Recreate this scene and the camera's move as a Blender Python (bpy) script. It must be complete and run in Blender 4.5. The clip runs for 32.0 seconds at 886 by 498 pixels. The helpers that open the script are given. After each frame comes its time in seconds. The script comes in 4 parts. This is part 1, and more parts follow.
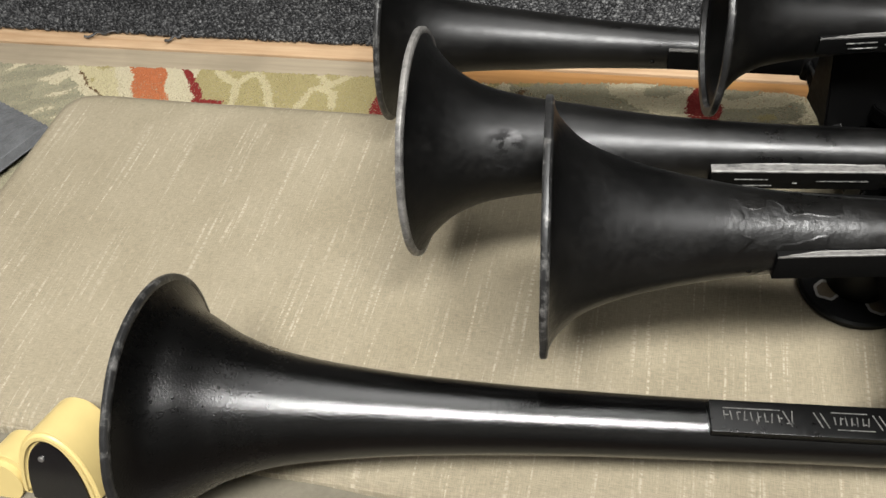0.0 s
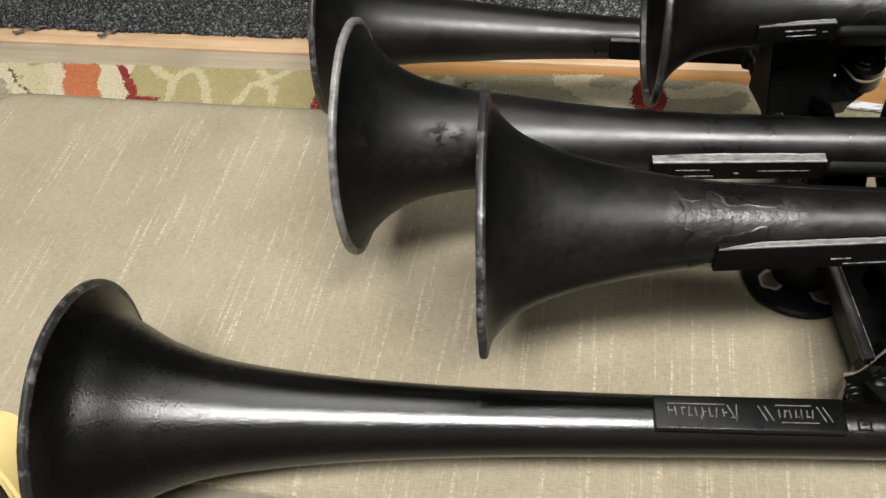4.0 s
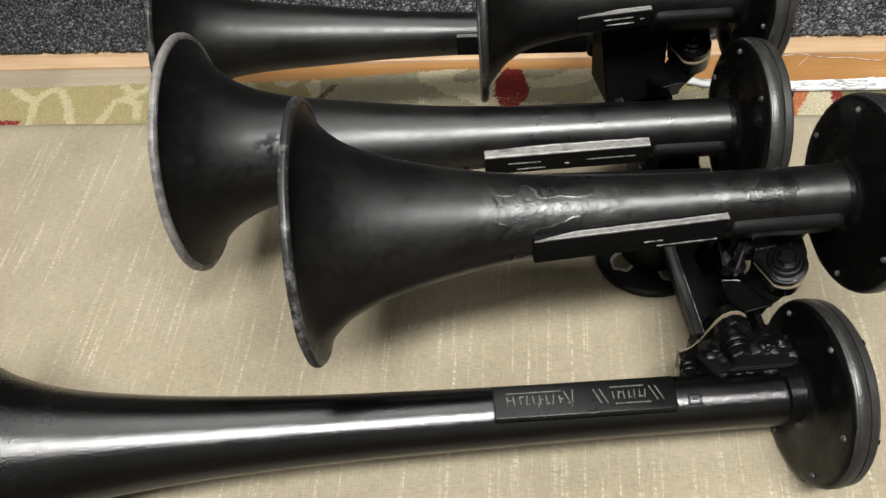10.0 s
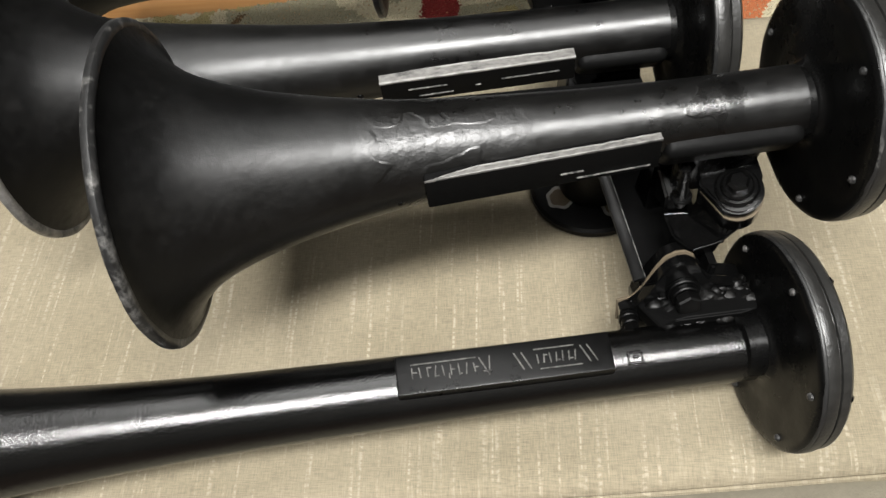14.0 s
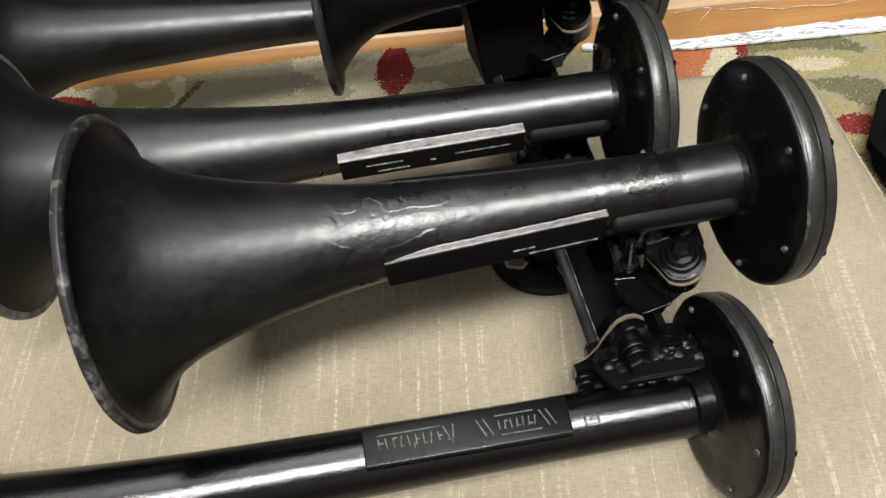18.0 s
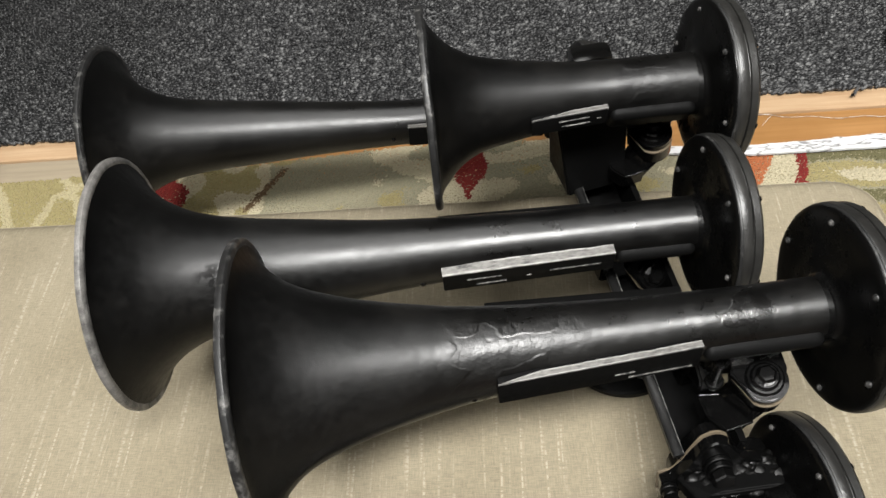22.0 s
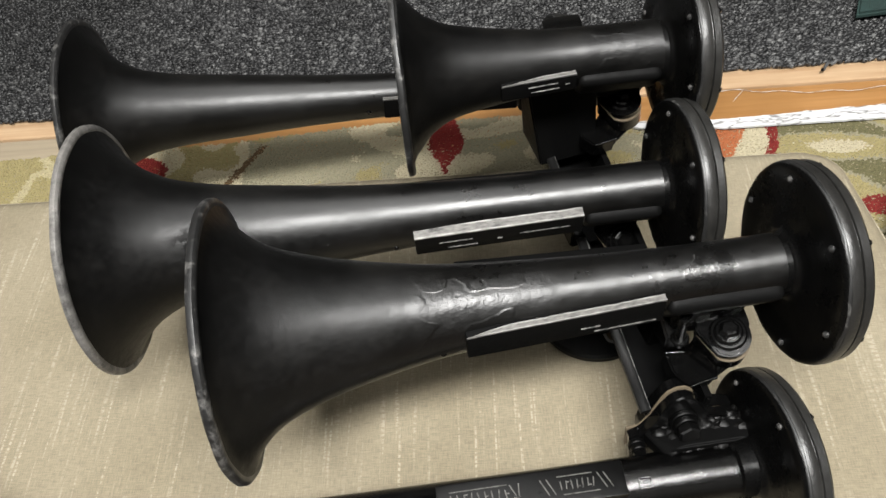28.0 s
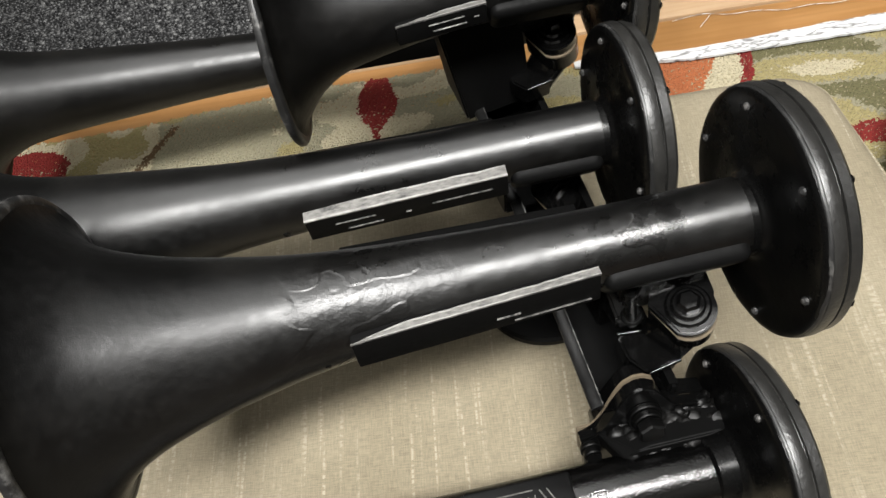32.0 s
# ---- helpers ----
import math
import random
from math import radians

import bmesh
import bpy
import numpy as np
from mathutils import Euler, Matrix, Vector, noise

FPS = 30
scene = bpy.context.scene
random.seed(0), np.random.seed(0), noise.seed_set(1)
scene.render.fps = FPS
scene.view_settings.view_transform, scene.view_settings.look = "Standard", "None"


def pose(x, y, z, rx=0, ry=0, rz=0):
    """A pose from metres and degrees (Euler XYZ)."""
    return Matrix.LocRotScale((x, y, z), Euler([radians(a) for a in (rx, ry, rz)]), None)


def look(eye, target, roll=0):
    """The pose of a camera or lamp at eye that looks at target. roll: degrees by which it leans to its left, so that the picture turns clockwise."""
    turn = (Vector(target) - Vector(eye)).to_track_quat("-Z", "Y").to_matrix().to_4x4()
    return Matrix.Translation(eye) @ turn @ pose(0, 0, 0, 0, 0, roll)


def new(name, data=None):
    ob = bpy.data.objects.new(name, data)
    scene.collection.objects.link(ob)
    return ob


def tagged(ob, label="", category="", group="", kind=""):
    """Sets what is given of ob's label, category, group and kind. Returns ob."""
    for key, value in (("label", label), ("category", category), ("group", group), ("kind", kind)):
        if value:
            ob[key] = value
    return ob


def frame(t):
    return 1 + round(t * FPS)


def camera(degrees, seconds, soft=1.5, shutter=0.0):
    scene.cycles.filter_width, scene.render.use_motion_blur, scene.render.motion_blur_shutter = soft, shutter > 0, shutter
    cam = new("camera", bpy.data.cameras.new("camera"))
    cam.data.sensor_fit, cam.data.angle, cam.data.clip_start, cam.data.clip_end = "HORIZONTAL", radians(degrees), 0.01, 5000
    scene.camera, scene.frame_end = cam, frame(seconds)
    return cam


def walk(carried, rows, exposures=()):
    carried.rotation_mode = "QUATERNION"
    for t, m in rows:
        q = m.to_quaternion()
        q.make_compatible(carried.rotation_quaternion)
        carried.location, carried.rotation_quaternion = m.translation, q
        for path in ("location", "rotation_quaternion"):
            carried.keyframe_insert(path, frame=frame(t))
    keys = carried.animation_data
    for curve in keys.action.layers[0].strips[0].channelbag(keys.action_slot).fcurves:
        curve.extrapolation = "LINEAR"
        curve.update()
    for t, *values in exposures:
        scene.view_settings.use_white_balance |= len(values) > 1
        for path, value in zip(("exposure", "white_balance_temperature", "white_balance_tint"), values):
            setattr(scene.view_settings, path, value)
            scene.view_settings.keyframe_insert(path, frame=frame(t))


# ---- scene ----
cam = camera(55.34, 32.0)
PATH = [
    (0, (0.0419, 0.0485, 0.5685), (-0.0137, 0.6965, -0.1911), -10.14),
    (0.5, (0.0446, 0.0460, 0.5700), (0.0094, 0.7102, -0.1768), -8.16),
    (1, (0.0443, 0.0444, 0.5716), (0.0041, 0.7166, -0.1677), -7.86),
    (1.5, (0.0534, 0.0465, 0.5623), (0.0071, 0.7011, -0.1922), -8.36),
    (2, (0.0546, 0.0572, 0.5564), (0.0175, 0.7035, -0.2057), -10.01),
    (2.5, (0.0509, 0.0591, 0.5590), (0.0104, 0.7055, -0.2028), -9.77),
    (3, (0.0556, 0.0612, 0.5564), (0.0362, 0.7059, -0.2078), -8.88),
    (3.5, (0.0590, 0.0612, 0.5556), (0.0544, 0.7037, -0.2107), -8.09),
    (5.5, (0.0389, 0.0561, 0.5611), (0.0026, 0.6847, -0.2157), -9.11),
    (6, (0.0409, 0.0591, 0.5643), (0.0094, 0.6883, -0.2122), -9.12),
    (6.5, (0.0482, 0.0589, 0.5643), (0.0214, 0.6872, -0.2131), -9.19),
    (7, (0.0654, 0.0542, 0.5634), (0.0591, 0.6805, -0.2161), -8.93),
    (7.5, (0.0728, 0.0510, 0.5651), (0.0813, 0.6775, -0.2143), -8.14),
    (8, (0.0845, 0.0517, 0.5628), (0.1052, 0.6789, -0.2158), -8.02),
    (8.5, (0.0947, 0.0529, 0.5619), (0.1272, 0.6802, -0.2162), -7.33),
    (9, (0.1044, 0.0541, 0.5599), (0.1439, 0.6804, -0.2187), -7.33),
    (9.5, (0.1126, 0.0547, 0.5610), (0.1585, 0.6793, -0.2186), -7.68),
    (10, (0.1273, 0.0544, 0.5574), (0.1793, 0.6763, -0.2240), -8.38),
    (10.5, (0.1412, 0.0539, 0.5535), (0.1988, 0.6721, -0.2304), -9.07),
    (11, (0.1517, 0.0550, 0.5535), (0.2185, 0.6672, -0.2343), -9.38),
    (11.5, (0.1602, 0.0562, 0.5583), (0.2403, 0.6667, -0.2297), -9.19),
    (12, (0.1642, 0.0579, 0.5607), (0.2501, 0.6722, -0.2236), -9.20),
    (12.5, (0.1648, 0.0658, 0.5593), (0.2480, 0.6803, -0.2252), -9.51),
    (13, (0.1720, 0.0798, 0.5382), (0.2369, 0.6829, -0.2569), -10.84),
    (13.5, (0.1843, 0.0929, 0.4962), (0.2268, 0.6637, -0.3238), -11.98),
    (15.5, (0.1908, 0.1030, 0.4728), (0.2439, 0.6637, -0.3535), -12.48),
    (16, (0.1938, 0.1021, 0.4814), (0.2612, 0.6669, -0.3411), -11.75),
    (16.5, (0.1968, 0.1051, 0.4874), (0.2676, 0.6710, -0.3339), -11.91),
    (17, (0.1975, 0.1051, 0.4974), (0.2797, 0.6810, -0.3161), -11.62),
    (17.5, (0.1962, 0.1044, 0.5046), (0.2852, 0.6860, -0.3041), -11.07),
    (18, (0.1950, 0.1054, 0.5111), (0.2890, 0.6874, -0.2966), -10.07),
    (18.5, (0.1841, 0.1046, 0.5267), (0.2917, 0.6914, -0.2758), -8.85),
    (19, (0.1794, 0.1076, 0.5345), (0.2875, 0.6990, -0.2646), -8.76),
    (19.5, (0.1761, 0.1091, 0.5358), (0.2847, 0.6987, -0.2646), -8.63),
    (20, (0.1668, 0.1259, 0.5496), (0.2747, 0.7270, -0.2423), -7.83),
    (20.5, (0.1612, 0.1318, 0.5590), (0.2631, 0.7480, -0.2220), -7.89),
    (21, (0.1563, 0.1294, 0.5673), (0.2539, 0.7515, -0.2095), -8.16),
    (21.5, (0.1537, 0.1287, 0.5723), (0.2433, 0.7537, -0.2031), -8.76),
    (22, (0.1557, 0.1270, 0.5735), (0.2436, 0.7538, -0.2006), -9.16),
    (22.5, (0.1576, 0.1240, 0.5771), (0.2402, 0.7538, -0.1952), -9.88),
    (23, (0.1574, 0.1218, 0.5781), (0.2421, 0.7521, -0.1937), -9.72),
    (23.5, (0.1588, 0.1203, 0.5758), (0.2455, 0.7474, -0.1983), -9.65),
    (24, (0.1578, 0.1155, 0.5684), (0.2440, 0.7370, -0.2102), -9.44),
    (24.5, (0.1580, 0.1135, 0.5643), (0.2463, 0.7299, -0.2182), -9.47),
    (26.5, (0.1581, 0.1089, 0.5655), (0.2542, 0.7275, -0.2144), -8.93),
    (27, (0.1595, 0.1073, 0.5631), (0.2550, 0.7265, -0.2163), -8.95),
    (27.5, (0.1601, 0.1055, 0.5640), (0.2576, 0.7235, -0.2161), -8.91),
    (28, (0.1594, 0.1025, 0.5671), (0.2592, 0.7218, -0.2117), -8.65),
    (28.5, (0.1592, 0.0961, 0.5688), (0.2605, 0.7181, -0.2075), -8.75),
    (29, (0.1610, 0.0874, 0.5670), (0.2643, 0.7073, -0.2108), -8.83),
    (29.5, (0.1542, 0.0818, 0.5518), (0.2488, 0.7045, -0.2249), -9.27),
    (30, (0.1650, 0.0646, 0.5414), (0.2749, 0.6865, -0.2340), -7.29),
    (30.5, (0.1844, 0.1456, 0.4959), (0.2723, 0.7362, -0.3062), -11.92),
    (31, (0.2143, 0.1698, 0.5088), (0.2853, 0.7541, -0.2996), -13.82),
    (31.5, (0.2163, 0.1608, 0.5009), (0.2783, 0.7652, -0.2933), -16.12),
    (32, (0.2291, 0.1484, 0.4858), (0.3039, 0.7443, -0.3138), -15.26),
]
walk(cam, [(t, look(eye, target, roll)) for t, eye, target, roll in PATH])

# ---- light ----
world = bpy.data.worlds.new("room_air")
scene.world = world
world.use_nodes = True
world.node_tree.nodes["Background"].inputs[0].default_value = (1.0, 0.95, 0.88, 1)
world.node_tree.nodes["Background"].inputs[1].default_value = 0.02


def lamp(name, power, size_x, size_y, m, colour):
    data = bpy.data.lights.new(name, "AREA")
    data.shape, data.size, data.size_y, data.energy, data.color = "RECTANGLE", size_x, size_y, power, colour
    ob = new(name, data)
    ob.matrix_world = m
    return ob


LAMPS = ((0.13, -0.60, 2.36, 1.7, 0.36), (0.15, 1.00, 2.36, 1.3, 1.5))
lamp("ceiling_lamp_light", 208, *LAMPS[0][3:], pose(*LAMPS[0][:3], 0, 0, 0), (1.0, 0.99, 0.965))
lamp("ceiling_lamp_light", 20, *LAMPS[1][3:], pose(*LAMPS[1][:3], 0, 0, 0), (1.0, 0.99, 0.965))


# ---- materials ----
class Mat:
    """A node material with a short way to add nodes."""

    def __init__(self, name, rough=0.5, metal=0.0, spec=0.5):
        self.m = bpy.data.materials.new(name)
        self.m.use_nodes = True
        self.t = self.m.node_tree
        self.b = self.t.nodes["Principled BSDF"]
        self.b.inputs["Roughness"].default_value = rough
        self.b.inputs["Metallic"].default_value = metal
        self.b.inputs["Specular IOR Level"].default_value = spec
        self.coord = self.t.nodes.new("ShaderNodeTexCoord").outputs["Object"]

    def node(self, kind, ins=None, operation="", blend_type=""):
        n = self.t.nodes.new(kind)
        if operation:
            n.operation = operation
        if blend_type:
            n.data_type = "RGBA"
            n.blend_type = blend_type
        for key, value in (ins or {}).items():
            if isinstance(value, bpy.types.NodeSocket):
                self.t.links.new(value, n.inputs[key])
            else:
                n.inputs[key].default_value = value
        return n

    def mapped(self, scale=(1, 1, 1), rot=(0, 0, 0), src=None):
        return self.node("ShaderNodeMapping", {"Vector": src or self.coord, "Scale": scale, "Rotation": rot}).outputs[0]

    def noise(self, scale, detail=3.0, rough=0.55, vec=None):
        return self.node("ShaderNodeTexNoise", {"Vector": vec or self.coord, "Scale": scale, "Detail": detail, "Roughness": rough}).outputs["Fac"]

    def ramp(self, fac, *stops):
        n = self.node("ShaderNodeValToRGB", {"Fac": fac})
        e = n.color_ramp.elements
        while len(e) < len(stops):
            e.new(0.5)
        for el, (pos, col) in zip(e, stops):
            el.position = pos
            el.color = (*col, 1) if isinstance(col, tuple) else (col, col, col, 1)
        return n.outputs[0]

    def mix(self, fac, a, b, mode="MIX"):
        n = self.node("ShaderNodeMix", blend_type=mode)
        for sock, value in ((n.inputs[0], fac), (n.inputs[6], a), (n.inputs[7], b)):
            if isinstance(value, bpy.types.NodeSocket):
                self.t.links.new(value, sock)
            else:
                sock.default_value = value if isinstance(value, float) else (*value, 1)
        return n.outputs[2]

    def math(self, op, a, b=0.0):
        n = self.node("ShaderNodeMath", operation=op)
        for sock, value in zip(n.inputs, (a, b)):
            if isinstance(value, bpy.types.NodeSocket):
                self.t.links.new(value, sock)
            else:
                sock.default_value = value
        return n.outputs[0]

    def set(self, **sockets):
        names = {"colour": "Base Color", "rough": "Roughness", "metal": "Metallic", "spec": "Specular IOR Level"}
        for key, value in sockets.items():
            sock = self.b.inputs[names[key]]
            if isinstance(value, bpy.types.NodeSocket):
                self.t.links.new(value, sock)
            else:
                sock.default_value = (*value, 1) if isinstance(value, tuple) else value
        return self

    def bump(self, height, strength, dist):
        prev = self.b.inputs["Normal"].links
        n = self.node("ShaderNodeBump", {"Height": height, "Strength": strength, "Distance": dist})
        if prev:
            self.t.links.new(prev[0].from_socket, n.inputs["Normal"])
        self.t.links.new(n.outputs[0], self.b.inputs["Normal"])
        return self


def black_paint(name, rough, spread, spec, peel, lumps, coarse=60.0, peel_scale=1500.0, flakes=(), gouges=(), dusty=1.0, bell=0.0, base=0.0007):
    """Brushed-on black enamel over cast metal: fine peel, dusty dull patches, flaked layers round given places along
    the axis, gouges at given spots, a bell rougher and less specular over the given length.
    """
    k = Mat(name, rough, 0.0, spec)
    cloud = k.ramp(k.noise(19.0, 6.0, 0.66), (0.40, 0.0), (0.62, 1.0))
    streak = k.ramp(k.noise(1.0, 4.0, 0.6, k.mapped((9, 70, 70))), (0.35, 0.0), (0.7, 1.0))
    dust = k.math("MULTIPLY", k.ramp(k.noise(27.0, 7.0, 0.72), (0.47, 0.0), (0.66, 1.0)), cloud)
    dull = k.math("MULTIPLY", k.math("ADD", k.math("MULTIPLY", cloud, 0.65), k.math("MULTIPLY", streak, 0.35)), spread)
    fleck = k.ramp(k.noise(210.0, 4.0, 0.65), (0.35, 0.90), (0.65, 1.10))
    rough_out = k.math("MULTIPLY", k.math("ADD", dull, rough), fleck)
    veil = k.ramp(k.noise(8.0, 5.0, 0.65), (0.46, 0.0), (0.66, 0.42))
    paint = k.mix(k.math("MULTIPLY", k.math("MAXIMUM", dust, veil), dusty), (base, base, base), (0.0036, 0.0033, 0.0029))
    k.bump(k.noise(peel_scale, 2.5), peel, 0.45 / peel_scale)
    k.bump(k.noise(coarse, 3.0), lumps, 0.12 / coarse)
    k.bump(k.noise(240.0, 3.0), lumps * 0.45, 0.0005)
    along_x = k.node("ShaderNodeSeparateXYZ", {0: k.coord}).outputs[0]
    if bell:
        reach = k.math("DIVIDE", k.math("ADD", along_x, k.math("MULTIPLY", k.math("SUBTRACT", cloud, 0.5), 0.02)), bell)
        # full at the rim, fading out along the bell: rougher, less specular
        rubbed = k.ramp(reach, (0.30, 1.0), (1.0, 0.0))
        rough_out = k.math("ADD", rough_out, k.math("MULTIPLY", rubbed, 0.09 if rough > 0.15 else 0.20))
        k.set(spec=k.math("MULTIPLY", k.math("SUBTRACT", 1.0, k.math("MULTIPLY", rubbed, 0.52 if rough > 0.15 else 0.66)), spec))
    if flakes:
        layer = k.ramp(k.noise(1.0, 1.6, 0.5, k.mapped((30, 40, 40))), (0.48, 0.0), (0.505, 1.0), (0.57, 0.9), (0.60, 0.4))
        fine = k.noise(105.0, 3.0, 0.6)
        for middle, half, depth in flakes:
            off = k.math("DIVIDE", k.math("ABSOLUTE", k.math("SUBTRACT", along_x, middle)), half)
            here = k.ramp(off, (0.70, 1.0), (1.0, 0.0))
            k.bump(k.math("MULTIPLY", layer, here), 1.0, depth)
            k.bump(k.math("MULTIPLY", fine, here), 1.0, depth * 3.0)
            rough_out = k.math("SUBTRACT", rough_out, k.math("MULTIPLY", k.math("MULTIPLY", layer, here), 0.06))
    for spot, radius in gouges:
        far = k.node("ShaderNodeVectorMath", {0: k.coord, 1: spot}, operation="DISTANCE").outputs["Value"]
        here = k.ramp(k.math("DIVIDE", far, radius), (0.4, 1.0), (1.0, 0.0))
        pit = k.math("MULTIPLY", k.ramp(k.noise(1.0, 4.0, 0.7, k.mapped((120, 60, 150), (0.0, 0.5, 0.6))), (0.50, 0.0), (0.56, 1.0)), here)
        k.bump(pit, -1.0, 0.003)
        rough_out = k.math("ADD", rough_out, k.math("MULTIPLY", pit, 0.5))
    k.set(colour=paint, rough=rough_out)
    return k.m


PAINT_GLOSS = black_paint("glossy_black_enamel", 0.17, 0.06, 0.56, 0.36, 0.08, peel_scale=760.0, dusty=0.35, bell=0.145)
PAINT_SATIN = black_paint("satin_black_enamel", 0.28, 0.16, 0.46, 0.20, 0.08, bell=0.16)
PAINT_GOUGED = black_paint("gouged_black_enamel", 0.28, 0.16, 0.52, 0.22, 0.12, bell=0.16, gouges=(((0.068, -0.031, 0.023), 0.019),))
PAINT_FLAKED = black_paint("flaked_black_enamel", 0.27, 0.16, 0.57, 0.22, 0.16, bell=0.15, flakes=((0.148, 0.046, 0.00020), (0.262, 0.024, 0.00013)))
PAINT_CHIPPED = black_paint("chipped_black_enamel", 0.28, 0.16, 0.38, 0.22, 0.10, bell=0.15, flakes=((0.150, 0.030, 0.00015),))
PAINT_CAP = black_paint("cap_black_enamel", 0.25, 0.10, 0.17, 0.08, 0.10, dusty=0.4, base=0.0018)
PAINT_LIP = black_paint("rubbed_flat_enamel", 0.40, 0.10, 0.60, 0.25, 0.20, dusty=1.5)
PAINT_FACE = black_paint("lettered_plate_enamel", 0.28, 0.10, 0.20, 0.30, 0.10, dusty=0.2)
PAINT_PLATE = black_paint("plate_black_enamel", 0.42, 0.12, 0.05, 0.10, 0.15, dusty=0.2, base=0.0028)
PAINT_CAST = black_paint("cast_black_enamel", 0.12, 0.08, 0.46, 0.10, 0.10, 130.0, dusty=0.3, base=0.0018)


def rim_metal(name, amount, light, grain=(42, 42, 42)):
    k = Mat(name, 0.42)
    worn = k.ramp(k.noise(1.0, 7.0, 0.72, k.mapped(grain)), (amount, 0.0), (amount + 0.2, 1.0))
    tone = k.ramp(k.noise(1.0, 4.0, 0.6, k.mapped(tuple(2.6 * g for g in grain))), (0.3, 0.55), (0.7, 1.15))
    k.set(colour=k.mix(1.0, k.mix(worn, (0.012, 0.012, 0.012), light), tone, "MULTIPLY"), metal=k.math("MULTIPLY", worn, 0.5))
    k.bump(k.noise(300.0, 3.0), 0.3, 0.0006)
    return k.m


RIM_WORN = rim_metal("worn_bare_metal_rim", 0.36, (0.26, 0.25, 0.235))
# pale tone holds the lamp's reflection on the plate ledges, besides some wear
LEDGE = rim_metal("rubbed_lit_plate_edge", 0.30, (0.19, 0.185, 0.175), (90, 220, 220))
LETTER = rim_metal("rubbed_raised_letters", 0.43, (0.24, 0.235, 0.22), (160, 160, 160))
EDGE_GLINT = rim_metal("painted_glint_line", 0.29, (0.35, 0.34, 0.325), (60, 200, 200))
# pale patches stand for glints on the painted screw heads
SCREW = rim_metal("pale_glint_screw_heads", 0.47, (0.14, 0.135, 0.13), (200, 200, 200))
# pale tone stands for highlights on the glossy black letters
WORDS = rim_metal("painted_raised_letters", 0.37, (0.24, 0.235, 0.22), (160, 160, 160))
EDGE = rim_metal("rubbed_cap_edge", 0.59, (0.20, 0.195, 0.185))
RIM_DARK = rim_metal("chipped_painted_rim", 0.52, (0.21, 0.205, 0.195), (80, 80, 80))


def plain(name, colour, rough=0.5, grain=80.0, spread=0.15, bump=0.1, metal=0.0):
    k = Mat(name, rough, metal)
    lo = tuple(c * (1 - spread) for c in colour)
    hi = tuple(min(1.0, c * (1 + spread)) for c in colour)
    n = k.mix(0.5, k.ramp(k.noise(grain), (0.3, lo), (0.7, hi)), k.ramp(k.noise(grain / 9.0), (0.3, lo), (0.7, hi)))
    k.set(colour=n)
    k.bump(k.noise(grain * 3.0), bump, 0.001)
    return k.m


STEEL = plain("dull_bolt_steel", (0.25, 0.24, 0.23), 0.35, 200.0, 0.3, 0.2, 0.8)
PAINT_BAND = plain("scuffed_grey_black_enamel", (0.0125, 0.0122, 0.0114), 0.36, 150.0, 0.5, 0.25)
BARE = plain("bare_worn_metal", (0.256, 0.2496, 0.2304), 0.5, 150.0, 0.35, 0.2)
GASKET = plain("tan_gasket_paper", (0.096, 0.0736, 0.0461), 0.8, 300.0, 0.25, 0.3)
CEILING = plain("white_ceiling_paint", (0.80, 0.78, 0.74), 0.8, 30.0, 0.03, 0.1)
WALL = plain("grey_wall_paint", (0.09, 0.087, 0.080), 0.7, 30.0, 0.1, 0.1)
YELLOW = plain("pale_yellow_plastic", (0.448, 0.3488, 0.144), 0.42, 60.0, 0.06, 0.05)
BLACK_PLASTIC = plain("gloss_black_plastic", (0.0051, 0.0051, 0.0058), 0.2, 60.0, 0.2, 0.05)
BLACK_CLOTH = plain("black_bag_cloth", (0.0019, 0.0019, 0.0022), 0.85, 500.0, 0.4, 0.4)
bpy.data.materials["black_bag_cloth"].node_tree.nodes["Principled BSDF"].inputs["Specular IOR Level"].default_value = 0.05
FRONT_LINEN = plain("plain_grey_green_linen", (0.112, 0.0992, 0.0717), 0.9, 260.0, 0.14, 0.4)
GREY_KNIT = plain("grey_ribbed_knit", (0.0736, 0.0755, 0.0781), 0.95, 700.0, 0.35, 0.5)
TEAL_CLOTH = plain("dark_teal_cloth", (0.0064, 0.0224, 0.0192), 0.9, 300.0, 0.4, 0.4)
k = Mat("white_peeling_paint", 0.35)
crack = k.ramp(k.noise(1.0, 3.0, 0.6, k.mapped((20, 75, 30))), (0.47, 0.0), (0.495, 1.0), (0.505, 1.0), (0.53, 0.0))
k.set(colour=k.mix(k.math("MULTIPLY", crack, 0.8), (0.4992, 0.5024, 0.5056), (0.0768, 0.0704, 0.064)))
k.bump(k.noise(160.0, 4.0), 0.5, 0.002)
WHITE_TAPE = k.m

# linen: slubs run across the cushion, along its local y
k = Mat("natural_slub_linen", 0.85, 0.0, 0.25)
slub = k.noise(1.0, 2.0, 0.5, k.mapped((180, 7, 40)))
slub2 = k.noise(1.0, 2.0, 0.5, k.mapped((270, 10, 40), src=k.node("ShaderNodeVectorMath", {0: k.coord, 1: (3.1, 1.7, 0)}, operation="ADD").outputs[0]))
dots = k.ramp(k.noise(1.0, 1.0, 0.5, k.mapped((180, 430, 40))), (0.44, 0.10), (0.57, 1.0))
tone = k.ramp(k.noise(9.0, 4.0), (0.3, (0.1805, 0.1536, 0.1043)), (0.7, (0.2208, 0.1907, 0.1344)))
threads = k.ramp(k.noise(1.0, 2.0, 0.6, k.mapped((1500, 120, 100))), (0.35, 0.88), (0.65, 1.08))
